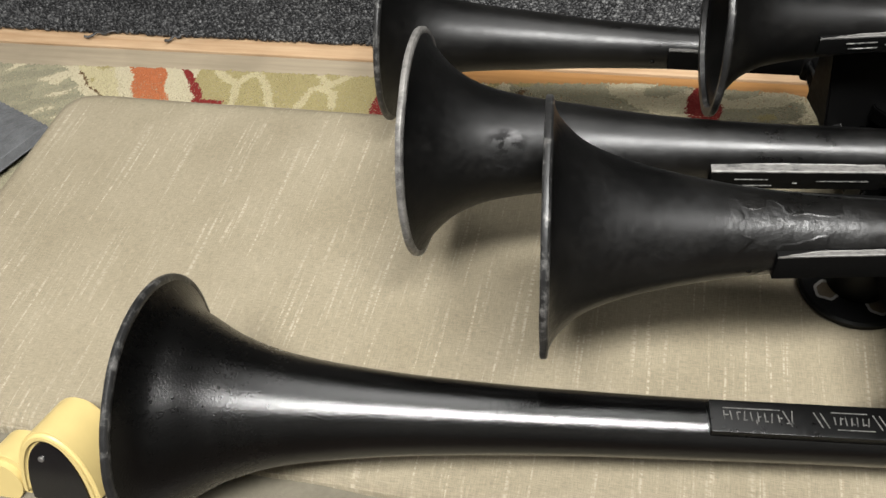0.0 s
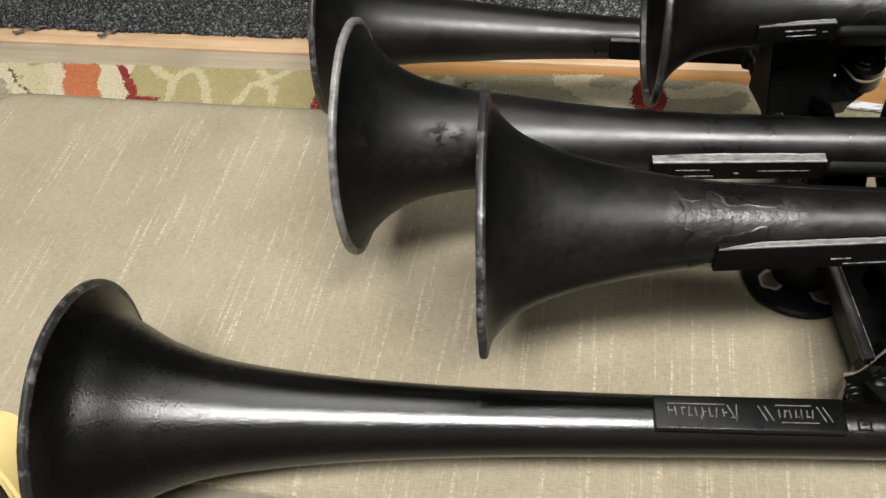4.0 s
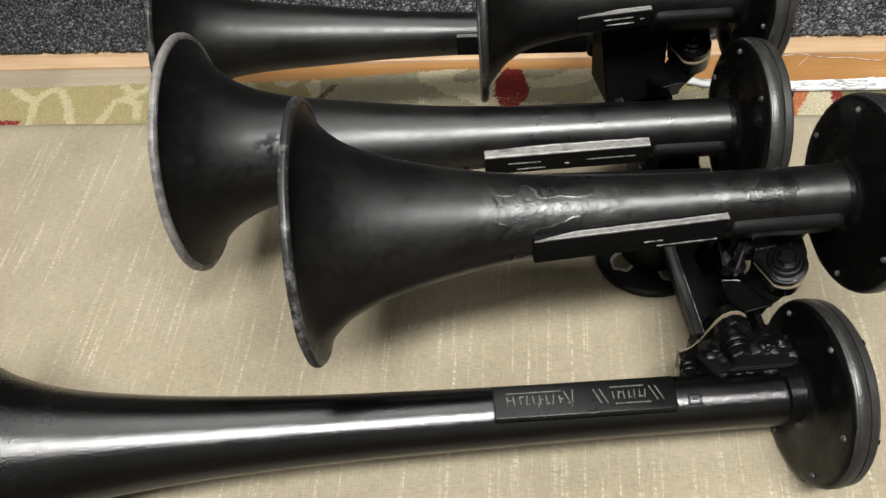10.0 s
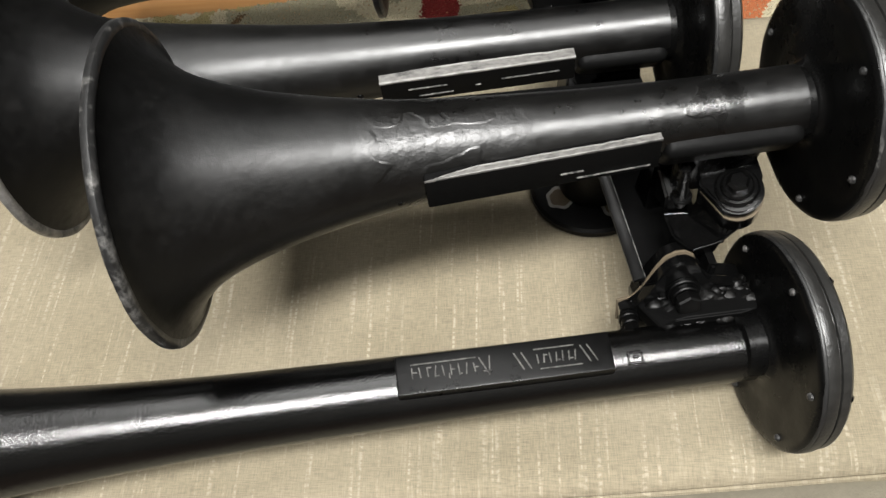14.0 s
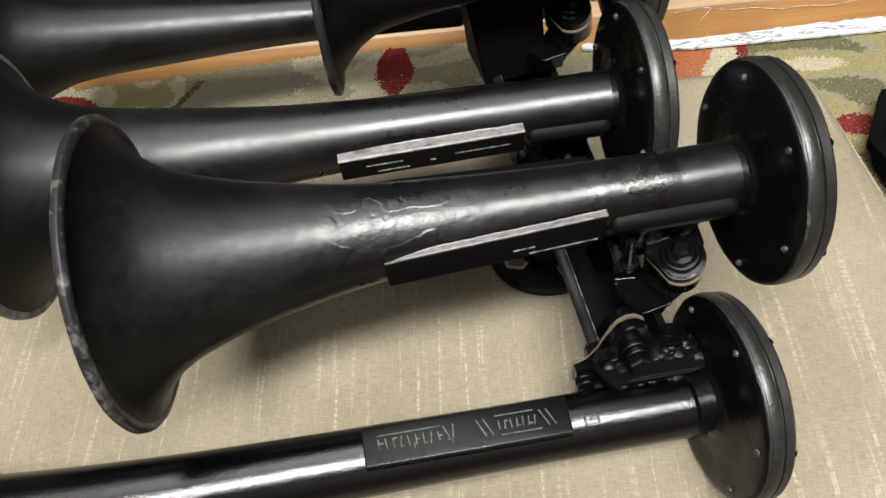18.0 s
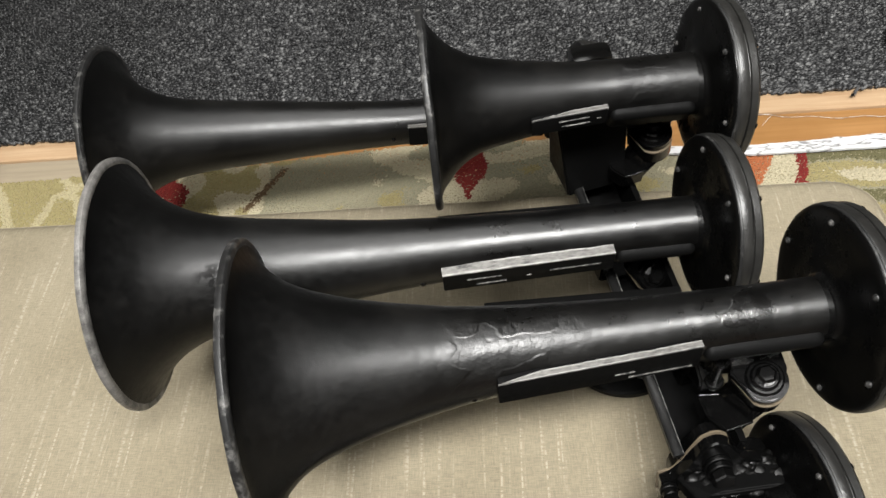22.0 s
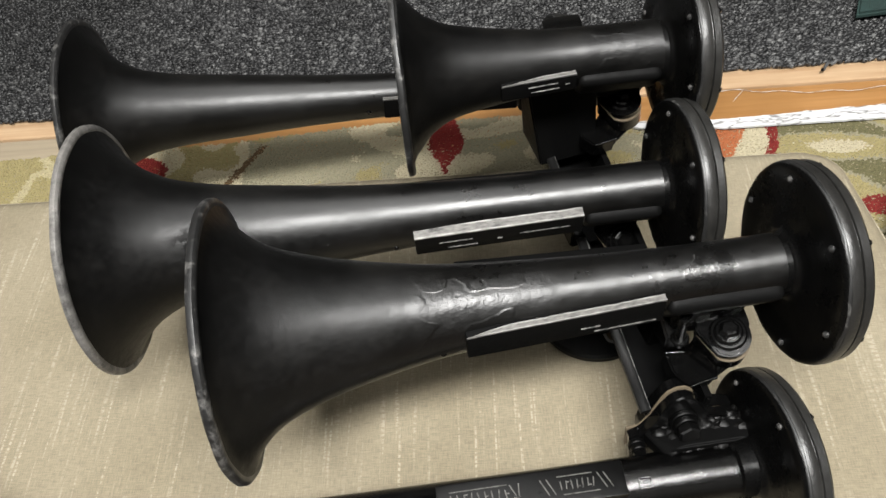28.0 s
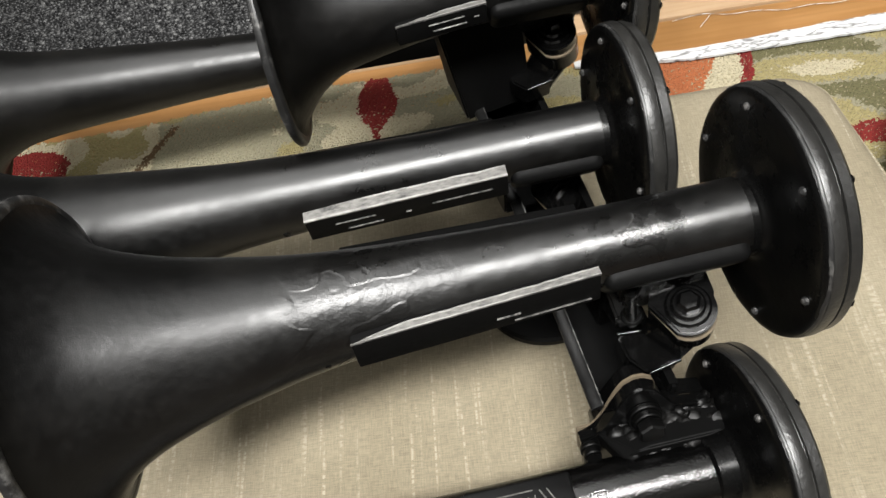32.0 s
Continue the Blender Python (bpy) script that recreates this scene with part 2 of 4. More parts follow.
cross = k.ramp(k.noise(1.0, 2.0, 0.6, k.mapped((120, 1500, 100))), (0.35, 0.86), (0.65, 1.10))
tone = k.mix(1.0, k.mix(1.0, tone, threads, "MULTIPLY"), cross, "MULTIPLY")
s1 = k.mix(1.0, k.ramp(slub, (0.59, 0.0), (0.72, 0.56)), dots, "MULTIPLY")
s2 = k.mix(1.0, k.ramp(slub2, (0.60, 0.0), (0.72, 0.60)), dots, "MULTIPLY")
tone = k.mix(s1, tone, (0.335, 0.304, 0.232))
tone = k.mix(s2, tone, (0.36, 0.322, 0.243))
k.set(colour=tone)
k.bump(threads, 0.35, 0.0008).bump(cross, 0.35, 0.0008).bump(s1, 0.3, 0.0006)
LINEN = k.m

# pile yarns, one material a colour
def yarn(name, colour, spread=0.3):
    k = Mat(name, 0.9, 0.0, 0.2)
    colour = (colour[0] * 0.55, colour[1] * 0.54, colour[2] * 0.512)
    rnd = k.node("ShaderNodeNewGeometry").outputs["Random Per Island"]
    lo, hi = tuple(c * (1 - spread) for c in colour), tuple(c * (1 + spread) for c in colour)
    k.set(colour=k.ramp(rnd, (0.0, lo), (1.0, hi)))
    return k.m


YARN = {
    "olive": yarn("olive_gold_yarn", (0.36, 0.31, 0.155), 0.08), "cream": yarn("cream_yarn", (0.54, 0.49, 0.355), 0.07),
    "straw": yarn("straw_yarn", (0.50, 0.45, 0.285), 0.08), "moss": yarn("grey_moss_yarn", (0.27, 0.255, 0.185), 0.1), "sage": yarn("sage_green_yarn", (0.32, 0.30, 0.215), 0.08), "red": yarn("dark_red_yarn", (0.205, 0.022, 0.019), 0.14),
    "fern": yarn("dark_fern_yarn", (0.155, 0.145, 0.075), 0.12), "orange": yarn("rust_orange_yarn", (0.44, 0.145, 0.06), 0.1), "brown": yarn("brown_yarn", (0.14, 0.09, 0.045), 0.12),
}
RUG_BASE = plain("rug_backing", (0.192, 0.1664, 0.1024), 0.95, 400.0, 0.3, 0.5)
k = Mat("charcoal_loop_yarn", 0.5, 0.0, 0.5)
rnd = k.node("ShaderNodeNewGeometry").outputs["Random Per Island"]
shade = k.ramp(rnd, (0.0, (0.0038, 0.0038, 0.0042)), (0.45, (0.0128, 0.0128, 0.0134)), (0.80, (0.0384, 0.0384, 0.039)), (1.0, (0.1088, 0.1088, 0.1075)))
# loops grow darker round one place of the carpet, with a noisy border
dark_patch = k.node("ShaderNodeVectorMath", {0: k.coord, 1: (0.02, 0.46, 0.0)}, operation="DISTANCE").outputs["Value"]
dark_patch = k.ramp(k.math("ADD", dark_patch, k.math("MULTIPLY", k.noise(9.0, 4.0), 0.12)), (0.16, 0.42), (0.62, 1.0))
worn = k.mix(1.0, k.ramp(k.noise(5.0, 3.0), (0.36, 0.62), (0.6, 1.15)), dark_patch, "MULTIPLY")
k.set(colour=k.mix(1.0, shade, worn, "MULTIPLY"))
LOOP = k.m
k = Mat("charcoal_carpet_backing", 0.95)
v = k.node("ShaderNodeTexVoronoi", {"Vector": k.coord, "Scale": 190.0})
k.set(colour=k.ramp(v.outputs["Color"], (0.0, (0.003, 0.003, 0.0036)), (1.0, (0.022, 0.022, 0.0235))))
k.bump(v.outputs["Distance"], 1.0, 0.003)
CARPET_BASE = k.m


def wood(name, dark, light, stretch, sheen):
    k = Mat(name, sheen)
    dark, light = ((c[0], c[1] * 0.975, c[2] * 0.93) for c in (dark, light))
    grain = k.noise(1.0, 5.0, 0.6, k.mapped((stretch, 160, 60)))
    blot = k.noise(7.0, 4.0)
    c = k.ramp(grain, (0.3, dark), (0.7, light))
    k.set(colour=k.mix(k.ramp(blot, (0.45, 0.0), (0.7, 0.5)), c, tuple(0.6 * q for q in dark)))
    k.bump(grain, 0.2, 0.0008)
    return k.m


WOOD_PALE = wood("pale_bare_pine", (0.2816, 0.1792, 0.0992), (0.3968, 0.288, 0.1856), 9.0, 0.55)
WOOD_ORANGE = wood("orange_varnished_pine", (0.2304, 0.112, 0.0352), (0.3072, 0.1664, 0.0672), 7.0, 0.35)
WOOD_GREY = wood("greyed_dusty_wood", (0.192, 0.16, 0.1152), (0.256, 0.2176, 0.16), 9.0, 0.6)
FLOOR_WOOD = wood("brown_floor_boards", (0.0192, 0.0109, 0.0064), (0.0384, 0.0224, 0.0128), 4.0, 0.4)


# ---- building helpers ----
def mesh_of(bm, name, smooth=True):
    bmesh.ops.recalc_face_normals(bm, faces=bm.faces)
    me = bpy.data.meshes.new(name)
    bm.to_mesh(me)
    bm.free()
    me.polygons.foreach_set("use_smooth", [smooth] * len(me.polygons))
    return me


def part(name, bm, material, parent, label="", smooth=True, m=None, sharp=40):
    me = mesh_of(bm, name, smooth)
    me.materials.append(material)
    if smooth:
        me.set_sharp_from_angle(angle=radians(sharp))
    ob = new(name, me)
    ob.parent = parent
    if m is not None:
        ob.matrix_basis = m
    return tagged(ob, label)


def thing(name, m, label, category, group="", kind=""):
    ob = new(name)
    ob.empty_display_size = 0.02
    ob.matrix_world = m
    return tagged(ob, label, category, group, kind)


def solid(name, bm, material, label, category="", kind="", m=None, smooth=True):
    ob = part(name, bm, material, None, label, smooth, m)
    return tagged(ob, label, category, "", kind)


def lathe(bm, profile, segs=64, closed=False):
    """Turns a list of (along x, radius) round the local x axis."""
    rings = []
    for d, r in profile:
        if r < 1e-6:
            rings.append([bm.verts.new((d, 0, 0))])
        else:
            rings.append([bm.verts.new((d, r * math.cos(2 * math.pi * i / segs), r * math.sin(2 * math.pi * i / segs))) for i in range(segs)])
    pairs = list(zip(rings, rings[1:])) + ([(rings[-1], rings[0])] if closed else [])
    for a, b in pairs:
        for i in range(segs):
            j = (i + 1) % segs
            if len(a) == 1 and len(b) > 1:
                bm.faces.new((a[0], b[i], b[j]))
            elif len(b) == 1 and len(a) > 1:
                bm.faces.new((a[i], b[0], a[j]))
            elif len(a) > 1:
                bm.faces.new((a[i], b[i], b[j], a[j]))
    return bm


def block(bm, sx, sy, sz, m=None, bevel=0.0, segs=2):
    """A box of the given size about the origin of m, with rounded edges."""
    made = bmesh.ops.create_cube(bm, size=1.0, matrix=(m or Matrix()) @ Matrix.Diagonal((sx, sy, sz, 1)))
    if bevel:
        edges = {e for vtx in made["verts"] for e in vtx.link_edges}
        bmesh.ops.bevel(bm, geom=list(edges), offset=bevel, segments=segs, profile=0.6, affect="EDGES")
    return bm


def rod(bm, r, length, m=None, segs=24, bevel=0.0):
    """A cylinder along the local z axis of m, from 0 to length."""
    b = min(bevel, r * 0.9, length * 0.45)
    prof = [(0, 0), (0, r - b), (b, r), (length - b, r), (length, r - b), (length, 0)] if b else [(0, 0), (0, r), (length, r), (length, 0)]
    sub = bmesh.new()
    lathe(sub, prof, segs)
    turn = (m or Matrix()) @ pose(0, 0, 0, 0, -90, 0)
    bmesh.ops.transform(sub, matrix=turn, verts=sub.verts)
    merge(bm, sub)
    return bm


def merge(bm, sub):
    me = bpy.data.meshes.new("tmp")
    sub.to_mesh(me)
    sub.free()
    bm.from_mesh(me)
    bpy.data.meshes.remove(me)


def hull(bm, points):
    vs = [bm.verts.new(p) for p in points]
    bmesh.ops.convex_hull(bm, input=vs)
    return bm


def prism(bm, outline, depth, m=None, bevel=0.0):
    """An outline in the local x-z plane, pushed along local y by depth."""
    sub = bmesh.new()
    lo = [sub.verts.new((x, 0, z)) for x, z in outline]
    hi = [sub.verts.new((x, depth, z)) for x, z in outline]
    a, b = sub.faces.new(lo), sub.faces.new(hi[::-1])
    n = len(outline)
    for i in range(n):
        sub.faces.new((lo[i], hi[i], hi[(i + 1) % n], lo[(i + 1) % n]))
    if bevel:
        bmesh.ops.bevel(sub, geom=list({e for f in (a, b) for e in f.edges}), offset=bevel, segments=2, affect="EDGES")
    if m is not None:
        bmesh.ops.transform(sub, matrix=m, verts=sub.verts)
    merge(bm, sub)
    return bm


def smooth_line(points, n):
    """Monotone cubic through (d, r) points."""
    x, y = np.array(points, float).T
    h, dl = np.diff(x), np.diff(y) / np.diff(x)
    s = np.zeros(len(x))
    for i in range(1, len(x) - 1):
        if dl[i - 1] * dl[i] > 0:
            w1, w2 = 2 * h[i] + h[i - 1], h[i] + 2 * h[i - 1]
            s[i] = (w1 + w2) / (w1 / dl[i - 1] + w2 / dl[i])
    s[0], s[-1] = dl[0], dl[-1]
    out = []
    for q in np.linspace(0, 1, n) ** 1.6 * (x[-1] - x[0]) + x[0]:
        i = min(max(int(np.searchsorted(x, q)) - 1, 0), len(h) - 1)
        t = (q - x[i]) / h[i]
        out.append((float(q), float(y[i] * (2 * t**3 - 3 * t**2 + 1) + h[i] * s[i] * (t**3 - 2 * t**2 + t)
                               + y[i + 1] * (3 * t**2 - 2 * t**3) + h[i] * s[i + 1] * (t**3 - t**2))))
    return out


# ---- the room: floor, walls, ceiling ----
FLOOR = -0.046


def slab(name, x0, x1, y0, y1, z0, z1, material, label, kind="structure"):
    bm = bmesh.new()
    block(bm, x1 - x0, y1 - y0, z1 - z0, pose((x0 + x1) / 2, (y0 + y1) / 2, (z0 + z1) / 2))
    return solid(name, bm, material, label, "", kind, smooth=False)


slab("floor", -2.2, 2.6, -1.9, 3.0, FLOOR - 0.05, FLOOR, FLOOR_WOOD, "brown wooden floor under the rug and carpet")
slab("wall_north", -2.3, 2.7, 3.0, 3.1, FLOOR - 0.05, 2.45, WALL, "plain grey painted wall")
slab("wall_south", -2.3, 2.7, -2.0, -1.9, FLOOR - 0.05, 2.45, WALL, "plain grey painted wall")
slab("wall_west", -2.3, -2.2, -1.9, 3.0, FLOOR - 0.05, 2.45, WALL, "plain grey painted wall")
slab("wall_east", 2.6, 2.7, -1.9, 3.0, FLOOR - 0.05, 2.45, WALL, "plain grey painted wall")
slab("ceiling", -2.3, 2.7, -2.0, 3.1, 2.45, 2.5, CEILING, "plain warm white ceiling")
TUBE_GLOW = Mat("lit_lamp_diffuser", 0.4)
TUBE_GLOW.b.inputs["Emission Color"].default_value = (1.0, 0.99, 0.965, 1)
TUBE_GLOW.b.inputs["Emission Strength"].default_value = 2.0
for at in LAMPS:
    fix = thing("ceiling_light", pose(at[0], at[1], 2.45), "flat white ceiling light panel, lit", "ceiling light", "ceiling lights")
    bm = bmesh.new()
    block(bm, at[3] + 0.10, at[4] + 0.10, 0.045, pose(0, 0, -0.0225), 0.006)
    part("housing", bm, CEILING, fix)
    bm = bmesh.new()
    block(bm, at[3], at[4], 0.02, pose(0, 0, -0.054), 0.006)
    part("diffuser", bm, TUBE_GLOW.m, fix, "lit white diffuser")

# The cushion, rug, board and carpet all lie along one line across the room.
LINE = math.degrees(math.atan2(-0.2843, 0.997))
PAD = pose(-0.405, 0.818, 0, 0, 0, LINE)


def along(u, v, z=0.0):
    """World place of a point u along the back edge of the cushion and v behind it."""
    return PAD @ Vector((u, v, z))


# ---- cushion ----
PAD_W, PAD_D = 1.036, 0.386
pad = thing("seat_cushion", PAD, "flat natural linen cushion with pale slubs lying on the rug", "cushion")


def rounded(w, d, r, n=8):
    pts = []
    for cx, cy, a0 in ((w - r, -r, 0), (r, -r, 90), (r, -d + r, 180), (w - r, -d + r, 270)):
        for i in range(n + 1):
            a = radians(a0 + 90 * i / n)
            pts.append((cx + r * math.cos(a), cy + r * math.sin(a)))
    return pts


def pad_cover():
    bm = bmesh.new()
    nx, ny = 150, 70
    def height(x, y):
        e = min(x, PAD_W - x, -y, PAD_D + y)
        puff = 0.0010 * noise.noise(Vector((x * 9, y * 9, 0))) + 0.0006 * noise.noise(Vector((x * 30, y * 22, 4)))
        drop = 0.004 * max(0.0, 1 - e / 0.014) ** 2
        return puff - drop - 0.0006
    grid = [[bm.verts.new((PAD_W * i / nx, -PAD_D * j / ny, height(PAD_W * i / nx, -PAD_D * j / ny))) for j in range(ny + 1)] for i in range(nx + 1)]
    r = 0.030
    for col in grid:
        for vtx in col:
            x, y = vtx.co.x, vtx.co.y
            for cx, cy in ((r, -r), (PAD_W - r, -r), (r, -PAD_D + r), (PAD_W - r, -PAD_D + r)):
                if (x < r or x > PAD_W - r) and (y > -r or y < -PAD_D + r):
                    dx, dy = x - cx, y - cy
                    if abs(dx) <= r + 1e-6 and abs(dy) <= r + 1e-6:
                        big, dist = max(abs(dx), abs(dy)), math.hypot(dx, dy)
                        if dist > 0:
                            vtx.co.x, vtx.co.y = cx + dx * big / dist, cy + dy * big / dist
    for i in range(nx):
        for j in range(ny):
            bm.faces.new((grid[i][j], grid[i + 1][j], grid[i + 1][j + 1], grid[i][j + 1]))
    for vtx in bm.verts:
        vtx.co.x -= 0.13 * vtx.co.y * vtx.co.x / PAD_W
    for vtx in bm.verts:
        vtx.co.x -= 0.011 * max(0.0, 1 - vtx.co.x / 0.4)
        vtx.co.y += 0.011 * (1 + vtx.co.y / PAD_D) - vtx.co.y / PAD_D * 0.030 * max(0.0, (vtx.co.x - 0.58) / 0.42)
        vtx.co.z += 0.0022 * noise.noise(Vector((vtx.co.x * 60, vtx.co.y * 45, 8))) * math.exp(-((vtx.co.x - 0.31) ** 2 + (vtx.co.y + 0.215) ** 2) / 0.0012)
    rim = [e for e in bm.edges if e.is_boundary]
    for push, drop in ((0.0035, -0.006), (0.004, -0.012), (0.0, -0.009)):
        ext = bmesh.ops.extrude_edge_only(bm, edges=rim)
        vs = [g for g in ext["geom"] if isinstance(g, bmesh.types.BMVert)]
        rim = [g for g in ext["geom"] if isinstance(g, bmesh.types.BMEdge)]
        for vtx in vs:
            c = Vector((min(max(vtx.co.x, 0.04), PAD_W - 0.04 - 0.13 * vtx.co.y), min(max(vtx.co.y, -PAD_D + 0.04), -0.04), vtx.co.z))
            out = (vtx.co - c)
            out.z = 0
            if out.length > 0:
                vtx.co += out.normalized() * push
            vtx.co.z += drop
    for vtx in bm.verts:
        vtx.co.z = max(vtx.co.z, -0.0298)
    return bm


part("cover", pad_cover(), LINEN, pad)


def tube_along(points, r, closed=True, segs=6):
    bm = bmesh.new()
    pts = [Vector(p) for p in points]
    n = len(pts)
    rings = []
    for i, p in enumerate(pts):
        a = pts[(i + 1) % n] if closed or i < n - 1 else p
        b = pts[i - 1] if closed or i > 0 else p
        t = (a - b).normalized()
        side = t.cross(Vector((0, 0, 1)))
        side = side.normalized() if side.length > 1e-4 else Vector((1, 0, 0))
        up = side.cross(t)
        rings.append([bm.verts.new(p + r * (math.cos(2 * math.pi * q / segs) * side + math.sin(2 * math.pi * q / segs) * up)) for q in range(segs)])
    for i in range(n if closed else n - 1):
        for q in range(segs):
            bm.faces.new((rings[i][q], rings[(i + 1) % n][q], rings[(i + 1) % n][(q + 1) % segs], rings[i][(q + 1) % segs]))
    return bm


edge = []
base = rounded(PAD_W + 0.004, PAD_D + 0.004, 0.031, 10)
for (x0, y0), (x1, y1) in zip(base, base[1:] + base[:1]):
    steps = max(1, int(math.hypot(x1 - x0, y1 - y0) / 0.02))
    for q in range(steps):
        edge.append((x0 + (x1 - x0) * q / steps - 0.002, y0 + (y1 - y0) * q / steps + 0.002, -0.0085 + 0.0005 * math.sin(len(edge) * 0.7)))
edge = [(x - 0.13 * y * x / PAD_W - 0.011 * max(0.0, 1 - x / 0.4), y + 0.011 * (1 + y / PAD_D) - y / PAD_D * 0.030 * max(0.0, (x - 0.58) / 0.42), z) for x, y, z in edge]
part("seam", tube_along(edge, 0.0016), LINEN, pad)

# plain linen strip added under the cushion's front to stand for its side; tone darkened for shade
blanket = thing("cushion_front_strip", PAD @ pose(0.62, -0.425, -0.0245), "plain grey-green linen strip added for the cushion's front side, darkened for shade", "blanket")
bm = bmesh.new()
nx, ny = 90, 30
g = [[bm.verts.new((1.1 * (i / nx - 0.5), 0.15 * (j / ny - 0.5), 0.012 + 0.0022 * noise.noise(Vector((i * 0.16, j * 0.22, 1))) + 0.0008 * noise.noise(Vector((i * 0.6, j * 0.8, 5)))
                   - 0.010 * max(abs(i / nx - 0.5) * 2, abs(j / ny - 0.5) * 2) ** 8)) for j in range(ny + 1)] for i in range(nx + 1)]
for i in range(nx):
    for j in range(ny):
        bm.faces.new((g[i][j], g[i + 1][j], g[i + 1][j + 1], g[i][j + 1]))
ext = bmesh.ops.extrude_face_region(bm, geom=list(bm.faces))
for q in ext["geom"]:
    if isinstance(q, bmesh.types.BMVert):
        q.co.z = 0.0
part("fold", bm, FRONT_LINEN, blanket)

# ---- rug, board, carpet ----
RUG_Z = -0.030
rug = thing("area_rug", pose(0, 0, RUG_Z), "tufted floral rug in olive, cream, red and rust", "rug")
bm = bmesh.new()
block(bm, 2.2, 0.56, 0.010, PAD @ pose(0.5, 0.077 - 0.28, RUG_Z - 0.0085), 0.003)
part("backing", bm, RUG_BASE, rug, m=pose(0, 0, -RUG_Z))


def off_line(u, v, line):
    """Distance from a place to a drawn line."""
    best = 9.0
    for (a, b), (c, d) in zip(line, line[1:]):
        t = min(1.0, max(0.0, ((u - a) * (c - a) + (v - b) * (d - b)) / ((c - a) ** 2 + (d - b) ** 2)))
        best = min(best, math.hypot(u - a - t * (c - a), v - b - t * (d - b)))
    return best


VINES = ([(.124, .098), (.142, .087), (.157, .078), (.160, .060), (.165, .030)], [(.157, .078), (.165, .094), (.176, .099), (.194, .081), (.215, .030)],
         [(.243, .030), (.251, .076), (.262, .082), (.279, .073), (.285, .05)], [(.255, .099), (.273, .087), (.289, .103), (.296, .113)])
STEM = [(.492, .095), (.478, .069), (.462, .045)]


def rug_colour(u, v):
    """Which yarn stands at a place of the rug: u along its edge, v behind the cushion's back edge."""
    u, v = u + random.gauss(0, 0.0005), v + random.gauss(0, 0.0005)
    wob = 0.004 * noise.noise(Vector((u * 40, v * 40, 7)))
    u, v = u + wob, v + 0.5 * wob

    def near(cu, cv, ru, rv):
        return ((u - cu) / ru) ** 2 + ((v - cv) / rv) ** 2 < 1

    down = 0.092 - v
    if u < -0.065 + 1.13 * down:
        if u > -0.069 + 1.13 * down and v < 0.085:
            return "brown"
        if u > -0.085 + 1.13 * down:
            return "cream"
        g = noise.noise(Vector((u * 16 + v * 12, v * 60 - u * 26, 6))) + 0.4 * noise.noise(Vector((u * 60, v * 130 - u * 50, 4))) + random.gauss(0, 0.03)
        return "cream" if g > 0.34 else ("moss" if g < -0.05 else "sage")
    if u < -0.012 + 0.6 * down:
        return "olive" if noise.noise(Vector((u * 45, v * 45, 8))) > 0.22 else "straw"
    if u < 0.010 + 0.6 * down:
        return "cream"
    if u < 0.056 + 0.52 * down:
        return "orange"
    arc = 0.081 + (0.101 - v) * 0.75
    if v > 0.047 and abs(u - arc) < 0.0055 or 0.040 < v <= 0.049 and 0.113 < u < 0.152:
        return "red"
    if u < arc and v > 0.04 or u < 0.1:
        return "cream"
    if u < 0.33:
        return "straw" if min(off_line(u, v, q) for q in VINES) < 0.0048 else "olive"
    if near(0.352, 0.065, 0.046, 0.030):
        return "red"
    if off_line(u, v, STEM) < 0.0035:
        return "brown"
    if u < 0.478:
        return ("olive" if noise.noise(Vector((u * 30, v * 30, 2))) > 0.1 else "cream")
    if u < 0.585:
        return "sage" if near(0.53, 0.07, 0.04, 0.04) or u > 0.565 else "olive" if noise.noise(Vector((u * 30, v * 30, 2))) > 0.2 else "sage"
    half = 0.0185 * min(1.0, max(0.14, (v - 0.046) / 0.030)) - 0.003 * max(0.0, (v - 0.090) / 0.010)
    if v > 0.042 and abs(u - 0.684) < half:
        return "red"
    if 0.93 < u < 0.978 - 0.45 * max(0.0, 0.075 - v) and v > -0.02:
        return "orange"
    bar = 0.999 - 0.2 * (0.075 - v)
    if 0.02 < v and bar < u < bar + 0.010:
        return "red"
    if 0.93 < u < bar:
        return "cream"
    if u > 0.99:
        if near(1.075, -0.032, 0.022, 0.012):
            return "red"
        g = noise.noise(Vector((u * 16, v * 34, 3))) + random.gauss(0, 0.02)
        return "cream" if g > 0.26 else ("olive" if g > -0.08 else ("sage" if g > -0.2 else "fern"))
    g = noise.noise(Vector((u * 17, v * 30, 9))) + random.gauss(0, 0.02)
    return "cream" if g > -0.02 else ("sage" if g > -0.33 else "olive")


